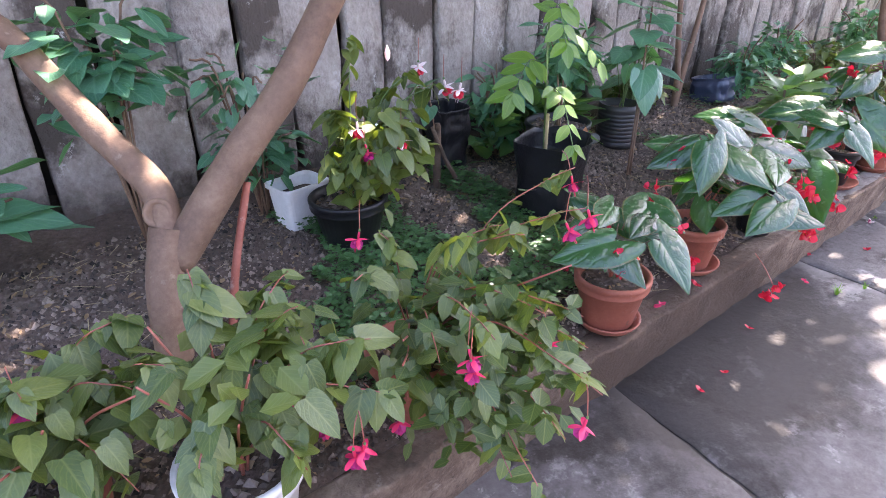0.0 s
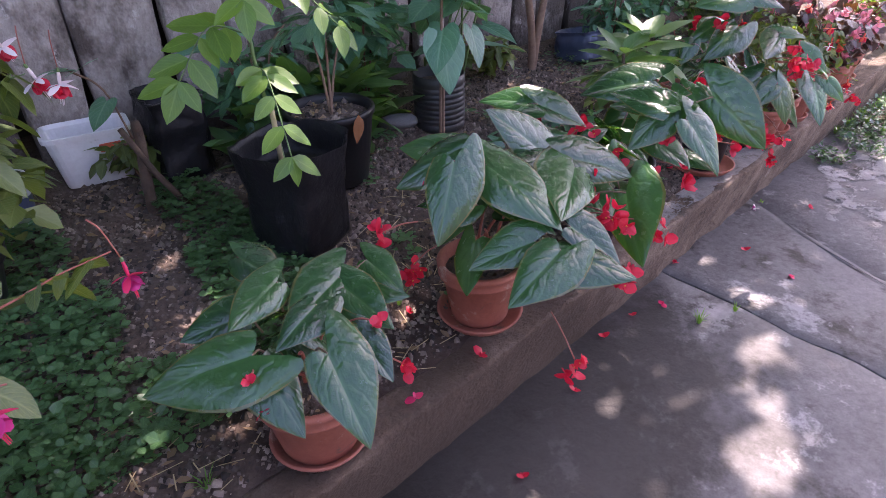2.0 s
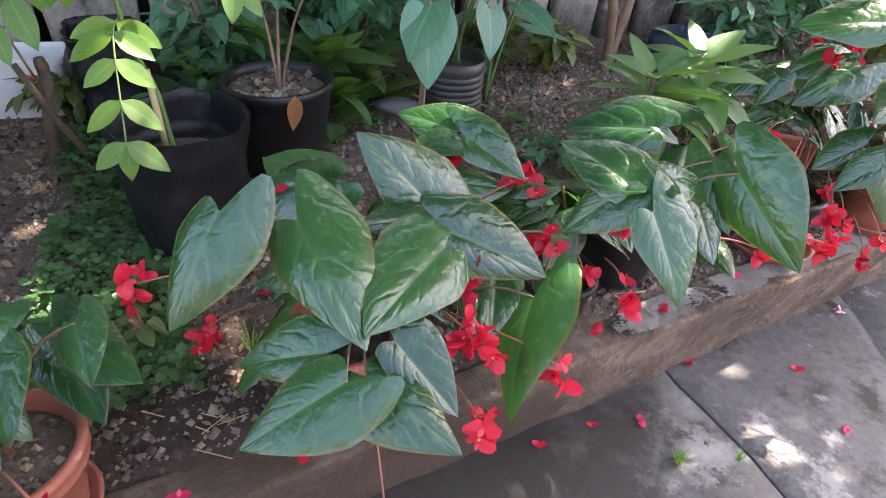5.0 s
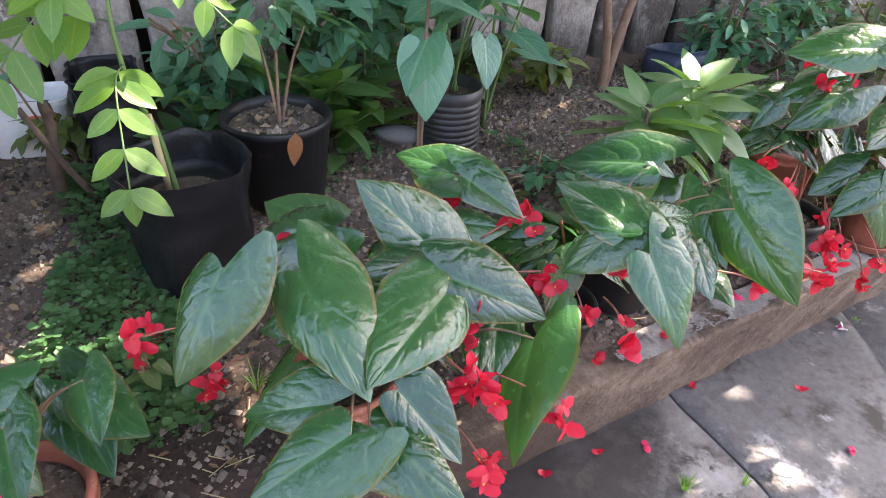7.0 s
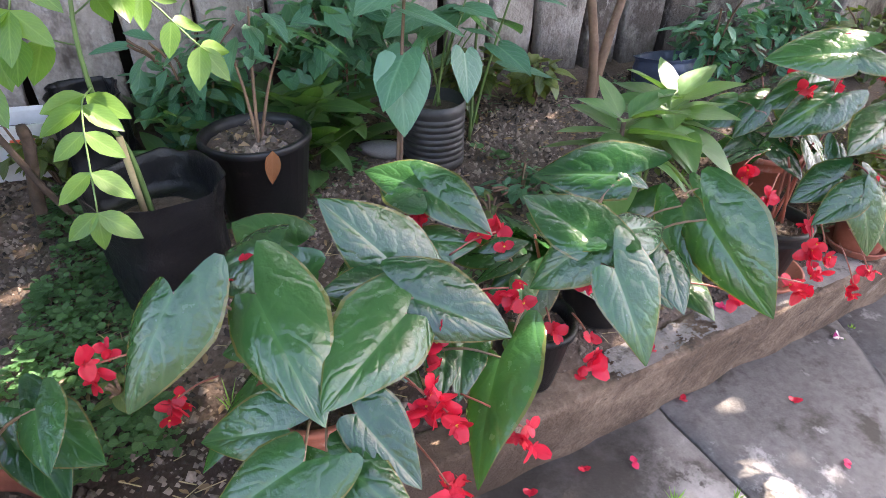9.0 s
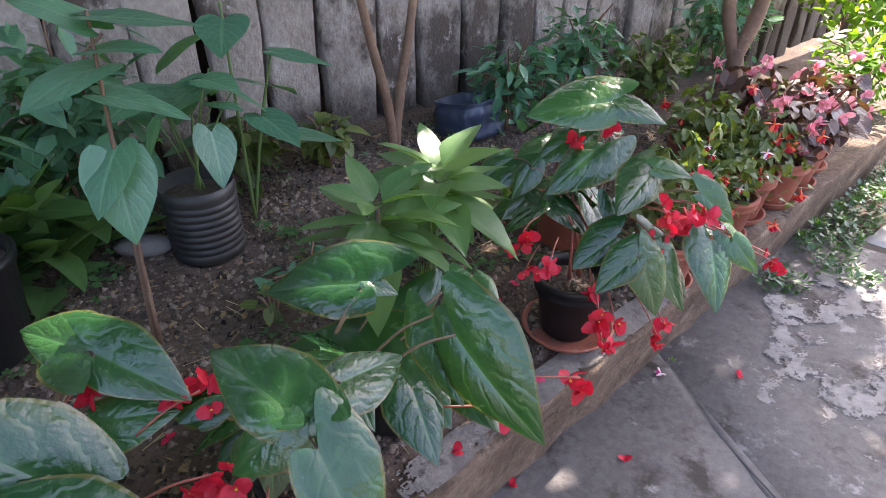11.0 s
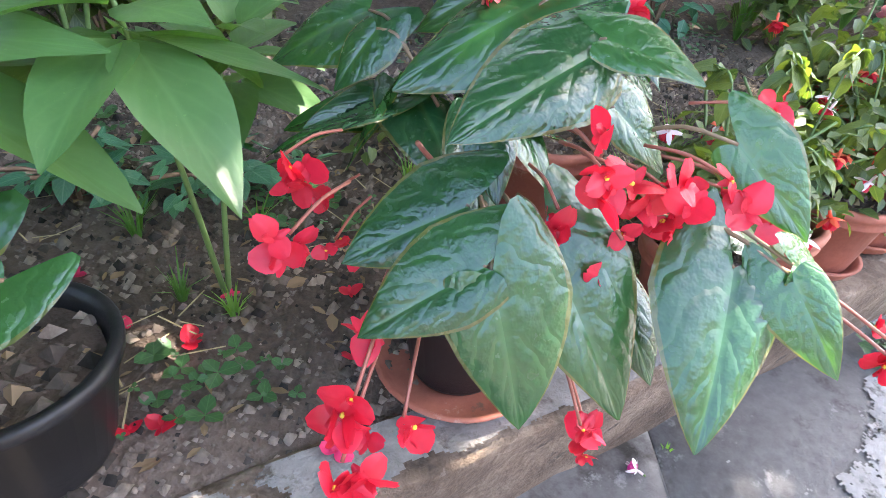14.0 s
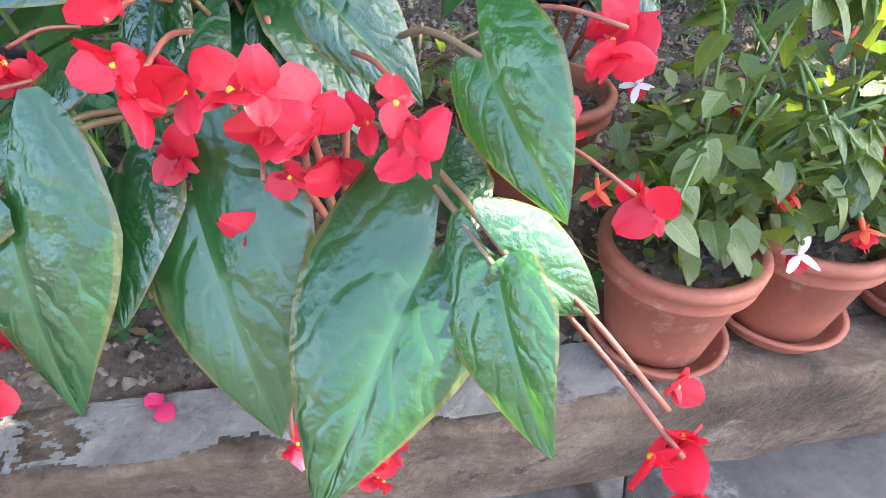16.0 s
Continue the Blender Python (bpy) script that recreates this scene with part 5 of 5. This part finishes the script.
# grassy clump behind the citrus
for (x, y, n, s) in ((2.02, 1.0, 40, 0.22), (1.9, 1.1, 30, 0.25), (2.15, 1.1, 34, 0.25), (1.66, 1.06, 20, 0.18)):
    cl = thing("leafy_clump", (x, y, soil_z(x, y)), "dense clump of narrow green leaves by the fence", "plant", "leafy clumps by the fence")
    for k in range(n):
        a, h = rr.uniform(0, 6.28), rr.uniform(0.0, 0.3)
        b = Vector((x + 0.03 * math.cos(a), y + 0.03 * math.sin(a), soil_z(x, y) + h * 0.8))
        tip = b + Vector((math.cos(a), math.sin(a), rr.uniform(0.1, 1.2))).normalized() * s * rr.uniform(0.5, 1)
        place("leaf", rr.choice(BROAD), cl, leaf_pose(b, tip, None, rr.uniform(-30, 30)))


def bin_box(loc, size, turn, label, soil_fill=0.7):
    """A tapered rectangular tub with rounded corners and a rolled rim."""
    t = thing("plastic_tub", loc, label, "tub", "white plastic tubs in the bed")
    w, d, h = size
    verts, faces, ring = [], [], 24
    def loop(s, z, grow=0.0):
        for k in range(ring):
            a = 6.2832 * (k + 0.5) / ring
            cx, cy = math.cos(a), math.sin(a)
            e = 0.3
            verts.append(((w / 2 * s + grow) * math.copysign(abs(cx) ** e, cx), (d / 2 * s + grow) * math.copysign(abs(cy) ** e, cy), z))
    for s, z, g in ((0.8, 0, 0), (0.82, 0.006, 0), (0.98, h - 0.014, 0), (1, h - 0.014, 0.006), (1, h, 0.007), (1, h + 0.002, 0.002), (0.98, h - 0.01, -0.003), (0.9, h * soil_fill, -0.003)):
        loop(s, z, g)
    for j in range(7):
        for k in range(ring):
            a, b = j * ring + k, j * ring + (k + 1) % ring
            faces.append((a, b, b + ring, a + ring))
    faces.append(tuple(range(ring))[::-1])
    m = Matrix.Translation(loc) @ Matrix.Rotation(radians(turn), 4, "Z")
    place("tub", mesh_of("tub", verts, faces, M_WHITEPL, None, None, False), t, m)
    sv = [(w / 2 * 0.9 * math.copysign(abs(math.cos(6.2832 * (k + 0.5) / ring)) ** 0.3, math.cos(6.2832 * (k + 0.5) / ring)), d / 2 * 0.9 * math.copysign(abs(math.sin(6.2832 * (k + 0.5) / ring)) ** 0.3, math.sin(6.2832 * (k + 0.5) / ring)), h * soil_fill + 0.002) for k in range(ring)]
    place("potting_soil", mesh_of("potting_soil", sv + [(0, 0, h * soil_fill + 0.012)], [(k, (k + 1) % ring, ring) for k in range(ring)], M_SOIL), t, m)
    return t, m


tub_a, ma = bin_box((0.7, 1.04, soil_z(0.7, 1.04) - 0.004), (0.18, 0.14, 0.16), 8, "white plastic tub of soil with a dark printed mark")
place("printed_mark", tube("printed_mark", smooth_path([(0.03, -0.0745, 0.1), (0.055, -0.0755, 0.112), (0.072, -0.0745, 0.1), (0.05, -0.073, 0.09), (0.03, -0.0725, 0.085)], 4), 0.002, M_BLACKP, 5), tub_a, ma, "dark curved mark")
tub_b, mb = bin_box((1.26, 1.29, soil_z(1.26, 1.29) - 0.004), (0.235, 0.15, 0.165), -12, "dirty white rectangular plastic tub of soil")
place("printed_mark", rough_box("printed_mark", 0.02, 0.08, -0.0745, -0.07, 0.1, 0.125, M_CORAL, 0.001, 0.05, 3, 0, 0.001), tub_b, mb, "faded red print")
cup = thing("plastic_cup", (1.0, 1.15, soil_z(1.0, 1.15)), "white plastic cup with a blue band on a green dish", "cup")
place("dish", lathe("dish", [(0.001, 0), (0.07, 0), (0.075, 0.012), (0.07, 0.012), (0.001, 0.006)], M_GREENPL), cup, Matrix.Translation((1.0, 1.15, soil_z(1.0, 1.15))), "green plastic dish")
place("cup", lathe("cup", [(0.001, 0), (0.042, 0.0), (0.052, 0.13), (0.055, 0.135), (0.05, 0.135), (0.04, 0.02), (0.001, 0.012)], M_WHITEPL), cup, Matrix.Translation((1.0, 1.15, soil_z(1.0, 1.15) + 0.008)))
place("band", lathe("band", [(0.0465, 0.04), (0.0502, 0.08)], M_BLUEPL), cup, Matrix.Translation((1.0, 1.15, soil_z(1.0, 1.15) + 0.008)), "blue printed band")


def small_bag(x, y, r, h, label, material=M_BAG, seed=0, tilt=0):
    z = soil_z(x, y) - 0.006
    ob = new("nursery_bag", crumpled("nursery_bag", [(0.001, 0), (r * 0.85, 0), (r, 0.015), (r * 0.94, h * 0.4), (r * 1.02, h * 0.7), (r * 0.93, h * 0.9), (r, h), (r * 0.96, h), (r * 0.86, h * 0.75), (0.001, h * 0.7)], material, seed, 0.016))
    ob.matrix_world = Matrix.Translation((x, y, z)) @ Matrix.Rotation(radians(tilt), 4, "X")
    tagged(ob, label, "planter", "plants standing in the bed")


small_bag(1.475, 1.17, 0.085, 0.27, "crumpled black nursery bag near the fence", M_BAG, 2, 4)
small_bag(3.58, 1.05, 0.11, 0.15, "torn faded blue plastic bag of soil", M_BLUEPL, 7, -8)
wood = thing("old_stump", (1.32, 1.0, soil_z(1.32, 1.0)), "old broken stump with a leaning stick", "stump")
place("stump", tube("stump", smooth_path([(1.3, 1.0, 0.36), (1.31, 1.01, 0.48), (1.33, 1.03, 0.58), (1.33, 1.03, 0.64)], 5), [0.02, 0.018, 0.017, 0.016, 0.017, 0.016, 0.015, 0.016, 0.015, 0.014, 0.015, 0.014, 0.014, 0.015, 0.014, 0.011], M_DARKBARK, 10), wood)
place("stick", tube("stick", [(1.4, 0.95, 0.36), (1.33, 0.98, 0.5), (1.28, 1.0, 0.64)], [0.01, 0.009, 0.008], M_DARKBARK, 8), wood)
tw = smooth_path([(1.31, 1.02, 0.6), (1.27, 1.0, 0.75), (1.2, 0.98, 0.82)], 5)
place("twig", tube("twig", tw, 0.003, M_BARK, 5), wood)
for b, tip in (((1.2, 0.98, 0.82), (1.13, 0.95, 0.83)), ((1.21, 0.98, 0.81), (1.26, 0.93, 0.85)), ((1.27, 1.0, 0.72), (1.2, 0.95, 0.68))):
    place("leaf", rr.choice(BLUISH), wood, leaf_pose(b, tip))
stake = new("wooden_stake", tube("wooden_stake", smooth_path([(0.26, 0.62, 0.3), (0.31, 0.64, 0.5), (0.40, 0.69, 0.72)], 5), [0.013, 0.013, 0.012, 0.013, 0.012, 0.012, 0.012, 0.011, 0.012, 0.011, 0.01], M_TERRA, 8))
tagged(stake, "thin reddish-brown wooden stake beside the trunk", "stake")
bm = bmesh.new()
bmesh.ops.create_icosphere(bm, subdivisions=3, radius=0.5)
for v in bm.verts:
    v.co += v.co * 0.12 * noise.noise(v.co * 3)
st = new("stone", bm_mesh("stone", bm, M_STONE, True))
st.matrix_world = pose(2.265, 1.0, soil_z(2.265, 1.0) + 0.018, 0, 0, -35) @ Matrix.Diagonal((0.16, 0.085, 0.06, 1))
tagged(st, "smooth grey oblong stone on the soil", "stone")

# twin-stemmed shrub before the fence
sh = thing("shrub", (3.22, 1.1, soil_z(3.22, 1.1)), "shrub with two slender bare stems", "shrub")
limb(sh, [(3.22, 1.1, 0.36), (3.2, 1.1, 0.58), (3.12, 1.1, 0.9), (3.0, 1.08, 1.5), (3.0, 1.05, 2.4)], (0.02, 0.01), "stem")
limb(sh, [(3.22, 1.1, 0.36), (3.26, 1.1, 0.6), (3.33, 1.1, 0.9), (3.42, 1.08, 1.5), (3.5, 1.05, 2.4)], (0.02, 0.01), "stem")


def bush(loc, reach, count, size, label, models, group="shrubs by the fence", fill=3):
    t = thing("bush", (loc[0], loc[1], soil_z(loc[0], loc[1]) if loc[1] < 1.5 else 0), label, "bush", group)
    for k in range(6):
        a = rr.uniform(0, 6.28)
        e = Vector(loc) + Vector((math.cos(a) * reach[0] * 0.7, math.sin(a) * reach[1] * 0.7, rr.uniform(0, reach[2])))
        place("stem", tube("stem", smooth_path([(loc[0], loc[1], soil_z(loc[0], min(1.2, loc[1])) - 0.01), Vector(loc) * 0.5 + e * 0.5, e], 4), 0.004, M_BARK, 5), t)
    crown_of(t, rr, loc, reach, count, size, models, droop=0.2, inner=0.15)
    foliage(t, rr, loc, reach, count * fill, size * 0.9, models[0].materials[0], 0.28)


bush((3.75, 1.0, 0.55), (0.22, 0.16, 0.22), 70, 0.085, "dark leafy bush against the fence", CITRUS)
bush((4.2, 1.0, 0.6), (0.28, 0.16, 0.25), 90, 0.08, "dark leafy bush against the fence", CITRUS)
bush((4.6, 0.85, 0.5), (0.22, 0.18, 0.2), 70, 0.075, "low leafy bush in the bed", FUCHSIA)
bush((5.4, 0.9, 0.6), (0.35, 0.25, 0.3), 110, 0.09, "green leafy bush against the fence", CITRUS)
bush((0.2, 1.14, 0.95), (0.22, 0.1, 0.3), 60, 0.12, "leafy climber against the fence", BLUISH, fill=1)
bush((-0.25, 1.12, 0.6), (0.2, 0.1, 0.2), 20, 0.2, "large-leaved plant against the fence", BLUISH, fill=0)
bush((0.62, 1.15, 0.62), (0.2, 0.1, 0.15), 40, 0.09, "leafy plant beside the fence", BLUISH)
bush((2.95, 1.12, 0.5), (0.1, 0.08, 0.1), 26, 0.08, "leafy weeds at the foot of the fence", FUCHSIA)
bush((5.6, 0.2, 0.45), (0.3, 0.3, 0.25), 120, 0.07, "sunlit yellow-green bush at the end of the bed", FRESH)
bush((6.3, 0.3, 0.7), (0.5, 0.5, 0.5), 200, 0.1, "sunlit yellow-green bush at the end of the bed", FRESH)
bush((7.2, 0.8, 1.0), (0.6, 0.5, 0.7), 200, 0.12, "sunlit yellow-green bush at the end of the bed", FRESH)
bush((1.75, 1.12, 0.62), (0.2, 0.1, 0.2), 50, 0.1, "leafy green plant against the fence", CITRUS)
bush((2.2, 1.12, 0.75), (0.25, 0.1, 0.3), 70, 0.12, "leafy green plant against the fence", CITRUS)
bush((2.65, 1.1, 0.55), (0.15, 0.08, 0.12), 40, 0.08, "leafy green plant against the fence", FUCHSIA)
bush((1.35, 1.18, 0.5), (0.12, 0.06, 0.08), 24, 0.07, "leafy weeds at the foot of the fence", FUCHSIA)
bush((0.6, 1.15, 0.85), (0.25, 0.08, 0.2), 24, 0.09, "leafy climber against the fence", BLUISH, fill=1)
bush((2.78, 0.56, 0.36), (0.18, 0.1, 0.05), 40, 0.05, "low bluish-green weeds on the soil", BLUISH, "low weeds in the bed", 1)
bush((2.55, 0.62, 0.37), (0.14, 0.1, 0.05), 30, 0.05, "low bluish-green weeds on the soil", BLUISH, "low weeds in the bed", 1)
bush((3.15, 0.62, 0.38), (0.2, 0.12, 0.06), 40, 0.05, "low bluish-green weeds on the soil", FUCHSIA, "low weeds in the bed", 1)
bush((1.42, 0.33, 0.33), (0.03, 0.03, 0.04), 7, 0.05, "small green seedling on the soil", FUCHSIA, "low weeds in the bed", 0)
bush((2.4, 0.55, 0.37), (0.06, 0.05, 0.04), 12, 0.04, "small green seedling on the soil", FUCHSIA, "low weeds in the bed", 0)
bush((5.0, 0.35, 0.4), (0.25, 0.2, 0.1), 60, 0.06, "low green plants in the bed", FUCHSIA)

# ---- litter, weeds, fallen petals ----
rl = random.Random(8)


def scatter(name, count, area, maker, material, label, category, where=None):
    """Small pieces nobody could count, as one object of real geometry."""
    verts, faces, uvs = [], [], []
    n = 0
    while n < count:
        x, y = rl.uniform(area[0], area[1]), rl.uniform(area[2], area[3])
        n += 1
        if where and not where(x, y):
            continue
        maker(x, y, verts, faces, uvs)
    ob = new(name, mesh_of(name, verts, faces, material, uvs))
    return tagged(ob, label, category, kind="stuff")


def crumb(x, y, v, f, u):
    s = rl.choice((0.002, 0.003, 0.003, 0.004, 0.005, 0.006, 0.009)) * rl.uniform(0.7, 1.5)
    z = soil_z(x, y)
    i = len(v)
    for k in range(4):
        a = 1.57 * k + rl.uniform(-0.5, 0.5)
        v.append((x + s * math.cos(a), y + s * math.sin(a), z + rl.uniform(-0.2, 0.3) * s))
    v.append((x + rl.uniform(-0.4, 0.4) * s, y + rl.uniform(-0.4, 0.4) * s, z + s * rl.uniform(0.7, 1.6)))
    u.extend([(0.5, 0.5)] * 5)
    f.extend([(i + k, i + (k + 1) % 4, i + 4) for k in range(4)])


def blade_leaf(x, y, z, s, a, tilt, v, f, u, wide=0.32):
    q = Euler((tilt, rl.uniform(-0.4, 0.4), a)).to_matrix()
    i = len(v)
    for px, py, pz, uu, vv in ((0, 0, 0, 0.5, 0), (wide, 0.4, 0.05, 1, 0.4), (wide * 0.7, 0.78, 0.03, 1, 0.8), (0, 1, -0.04, 0.5, 1), (-wide * 0.7, 0.78, 0.03, 0, 0.8), (-wide, 0.4, 0.05, 0, 0.4)):
        v.append(tuple(Vector((x, y, z)) + q @ Vector((px, py, pz)) * s))
        u.append((uu, vv))
    f.extend([(i, i + 1, i + 2, i + 3), (i, i + 3, i + 4, i + 5)])


def clover(x, y, v, f, u):
    h = rl.uniform(0.004, 0.045)
    a = rl.uniform(0, 6.28)
    s = rl.choice((0.007, 0.009, 0.012, 0.016, 0.024)) * rl.uniform(0.8, 1.2)
    for k in range(3):
        blade_leaf(x, y, soil_z(x, y) + h, s, a + k * 2.09, rl.uniform(-0.1, 0.5), v, f, u, 0.42)


def litter(x, y, v, f, u):
    blade_leaf(x, y, soil_z(x, y) + 0.006, rl.uniform(0.01, 0.036), rl.uniform(0, 6.28), rl.uniform(-0.3, 0.3), v, f, u, rl.uniform(0.12, 0.3))


def straw(x, y, v, f, u):
    a, s = rl.uniform(0, 6.28), rl.uniform(0.02, 0.08)
    z = soil_z(x, y) + rl.uniform(0.004, 0.014)
    i = len(v)
    dx, dy = math.cos(a) * s, math.sin(a) * s
    nx, ny = -math.sin(a) * 0.0012, math.cos(a) * 0.0012
    v.extend([(x - nx, y - ny, z), (x + nx, y + ny, z), (x + dx + nx, y + dy + ny, z + 0.006), (x + dx - nx, y + dy - ny, z + 0.006)])
    u.extend([(0, 0), (1, 0), (1, 1), (0, 1)])
    f.append((i, i + 1, i + 2, i + 3))


def patchy(sx, lo):
    return lambda x, y: noise.noise(Vector((x * sx, y * sx, 5))) > lo


scatter("soil_crumbs", 42000, (-0.6, 4.4, 0.06, 1.25), crumb, M_PEBBLE, "loose crumbs and grit on the soil", "grit")
scatter("ground_cover", 8500, (0.45, 1.75, 0.2, 1.1), clover, M_CLOVER, "low clover-like weeds covering the soil", "weeds", lambda x, y: noise.noise(Vector((x * 3, y * 3, 5))) > -0.12 - 0.25 * (y < 0.75 and x < 1.5) + 0.6 * (x > 1.5))
scatter("ground_cover", 3000, (1.7, 4.4, 0.12, 1.2), clover, M_CLOVER, "scattered small weeds on the soil", "weeds", patchy(4, 0.22))
scatter("leaf_litter", 2600, (-0.6, 4.6, 0.08, 1.22), litter, M_DEAD, "dry brown leaf litter on the soil", "leaf litter")
scatter("dry_straw", 2000, (-0.5, 4.4, 0.07, 1.2), straw, M_STRAW, "scraps of dry straw on the soil", "straw", patchy(3, 0.05))


def verge(x, y, v, f, u):
    blade_leaf(x, y, rl.uniform(0.002, 0.05), rl.uniform(0.012, 0.035), rl.uniform(0, 6.28), rl.uniform(-0.2, 0.9), v, f, u, rl.choice((0.1, 0.2, 0.4)))


scatter("verge_weeds", 3500, (3.95, 5.6, -0.35, -0.03), verge, M_CLOVER, "low weeds and grass beside the kerb", "weeds", lambda x, y: noise.noise(Vector((x * 5, y * 5, 2))) > -0.1 + 0.9 * (4.25 - x) + 1.2 * (-0.16 - y) + (0.7 if y < -0.22 and x > 4.5 else 0))


def grass_tuft(x, y, n, h, z=None, label="small tuft of green grass", group="grass tufts"):
    z = soil_z(x, y) if z is None else z
    v, f, u = [], [], []
    for k in range(n):
        a, t = rl.uniform(0, 6.28), rl.uniform(0.1, 0.7)
        s = h * rl.uniform(0.5, 1.1)
        i = len(v)
        c, d = math.cos(a), math.sin(a)
        for q, w in ((0, 0.0016), (0.5, 0.0016), (1, 0.0002)):
            r = s * t * q * q
            for sg in (-1, 1):
                v.append((c * r + 0.006 * c - sg * d * w, d * r + 0.006 * d + sg * c * w, s * q * (1 - 0.3 * q * t)))
                u.append((0.5 + 0.5 * sg, q))
        f += [(i, i + 1, i + 3, i + 2), (i + 2, i + 3, i + 5, i + 4)]
    ob = new("grass_tuft", mesh_of("grass_tuft", v, f, M_GRASS, u))
    ob.location = (x, y, z)
    tagged(ob, label, "grass", group)


for x, y, n, h in ((2.66, 0.34, 30, 0.07), (2.72, 0.28, 26, 0.05), (2.62, 0.5, 30, 0.09), (2.8, 0.45, 24, 0.08), (2.78, 0.6, 24, 0.1), (3.1, 0.5, 24, 0.09), (3.3, 0.6, 30, 0.12), (3.5, 0.3, 40, 0.12), (3.7, 0.4, 40, 0.14), (3.95, 0.35, 40, 0.14), (4.5, 0.9, 50, 0.2), (4.7, 1.0, 60, 0.25), (5.1, 0.9, 60, 0.3), (1.3, 0.2, 14, 0.05), (1.6, 0.25, 18, 0.06), (1.0, 0.1, 14, 0.05), (3.9, 0.7, 40, 0.15)):
    grass_tuft(x, y, n, h)
for x, y, n, h in ((2.42, -0.225, 22, 0.05), (2.56, -0.28, 10, 0.03), (3.37, -0.05, 8, 0.02), (4.45, -0.02, 60, 0.05), (4.6, -0.04, 70, 0.06), (4.7, -0.1, 70, 0.06), (4.8, -0.05, 70, 0.07), (4.95, -0.08, 70, 0.07), (4.62, -0.2, 40, 0.04), (5.1, -0.15, 60, 0.06)):
    grass_tuft(x, y, n, h, 0.0, "small tuft of grass in a joint of the path", "grass tufts on the path")

PETAL = [begonia_flower("fallen_petal", M_RED, 40), begonia_flower("fallen_petal", M_PINKRED, 41), fuchsia_flower("fallen_petal", M_WHITE, M_MAGENTA, 42)]
SPOTS = [(1.44, -0.19, 0), (1.584, -0.192, 0), (2.676, -0.014, 0), (2.94, -0.156, 0), (2.872, -0.344, 1), (3.288, -0.075, 2), (2.3, -0.06, 0), (2.42, -0.1, 1), (2.15, -0.05, 0), (3.45, -0.22, 0), (1.9, -0.12, 0)]
for k, (x, y, kind) in enumerate(SPOTS):
    ob = new("fallen_petal", PETAL[kind])
    s = 0.027 if kind < 2 else 0.05
    ob.matrix_world = Matrix.Translation((x, y, 0.008 if kind < 2 else 0.014)) @ Euler((0.2 if kind < 2 else 1.45, 0.1, k * 1.3)).to_matrix().to_4x4() @ Matrix.Diagonal((s, s, s * 0.8, 1))
    tagged(ob, "fallen red flower on the grey concrete path" if kind < 2 else "fallen white and magenta fuchsia flower on the path", "fallen flower", "fallen flowers on the path")
for k in range(26):
    x, y = rl.uniform(1.2, 3.0), rl.uniform(0.09, 0.45)
    ob = new("fallen_petal", PETAL[k % 2])
    s = rl.uniform(0.02, 0.036)
    ob.matrix_world = Matrix.Translation((x, y, soil_z(x, y) + 0.008)) @ Euler((0.2, 0.1, k * 1.3)).to_matrix().to_4x4() @ Matrix.Diagonal((s, s, s, 1))
    tagged(ob, "fallen red flower on the brown soil", "fallen flower", "fallen flowers on the soil")
for k, (x, y, z) in enumerate(((1.62, -0.02, 0.255), (1.42, -0.01, 0.255), (2.5, 0.0, 0.255), (2.78, 0.03, 0.256), (2.3, 0.01, 0.254))):
    ob = new("fallen_petal", PETAL[k % 2])
    ob.matrix_world = Matrix.Translation((x, y, z)) @ Euler((0.2, 0.1, k * 1.3)).to_matrix().to_4x4() @ Matrix.Diagonal((0.034, 0.034, 0.03, 1))
    tagged(ob, "fallen red flower on the mortar kerb", "fallen flower", "fallen flowers on the kerb")
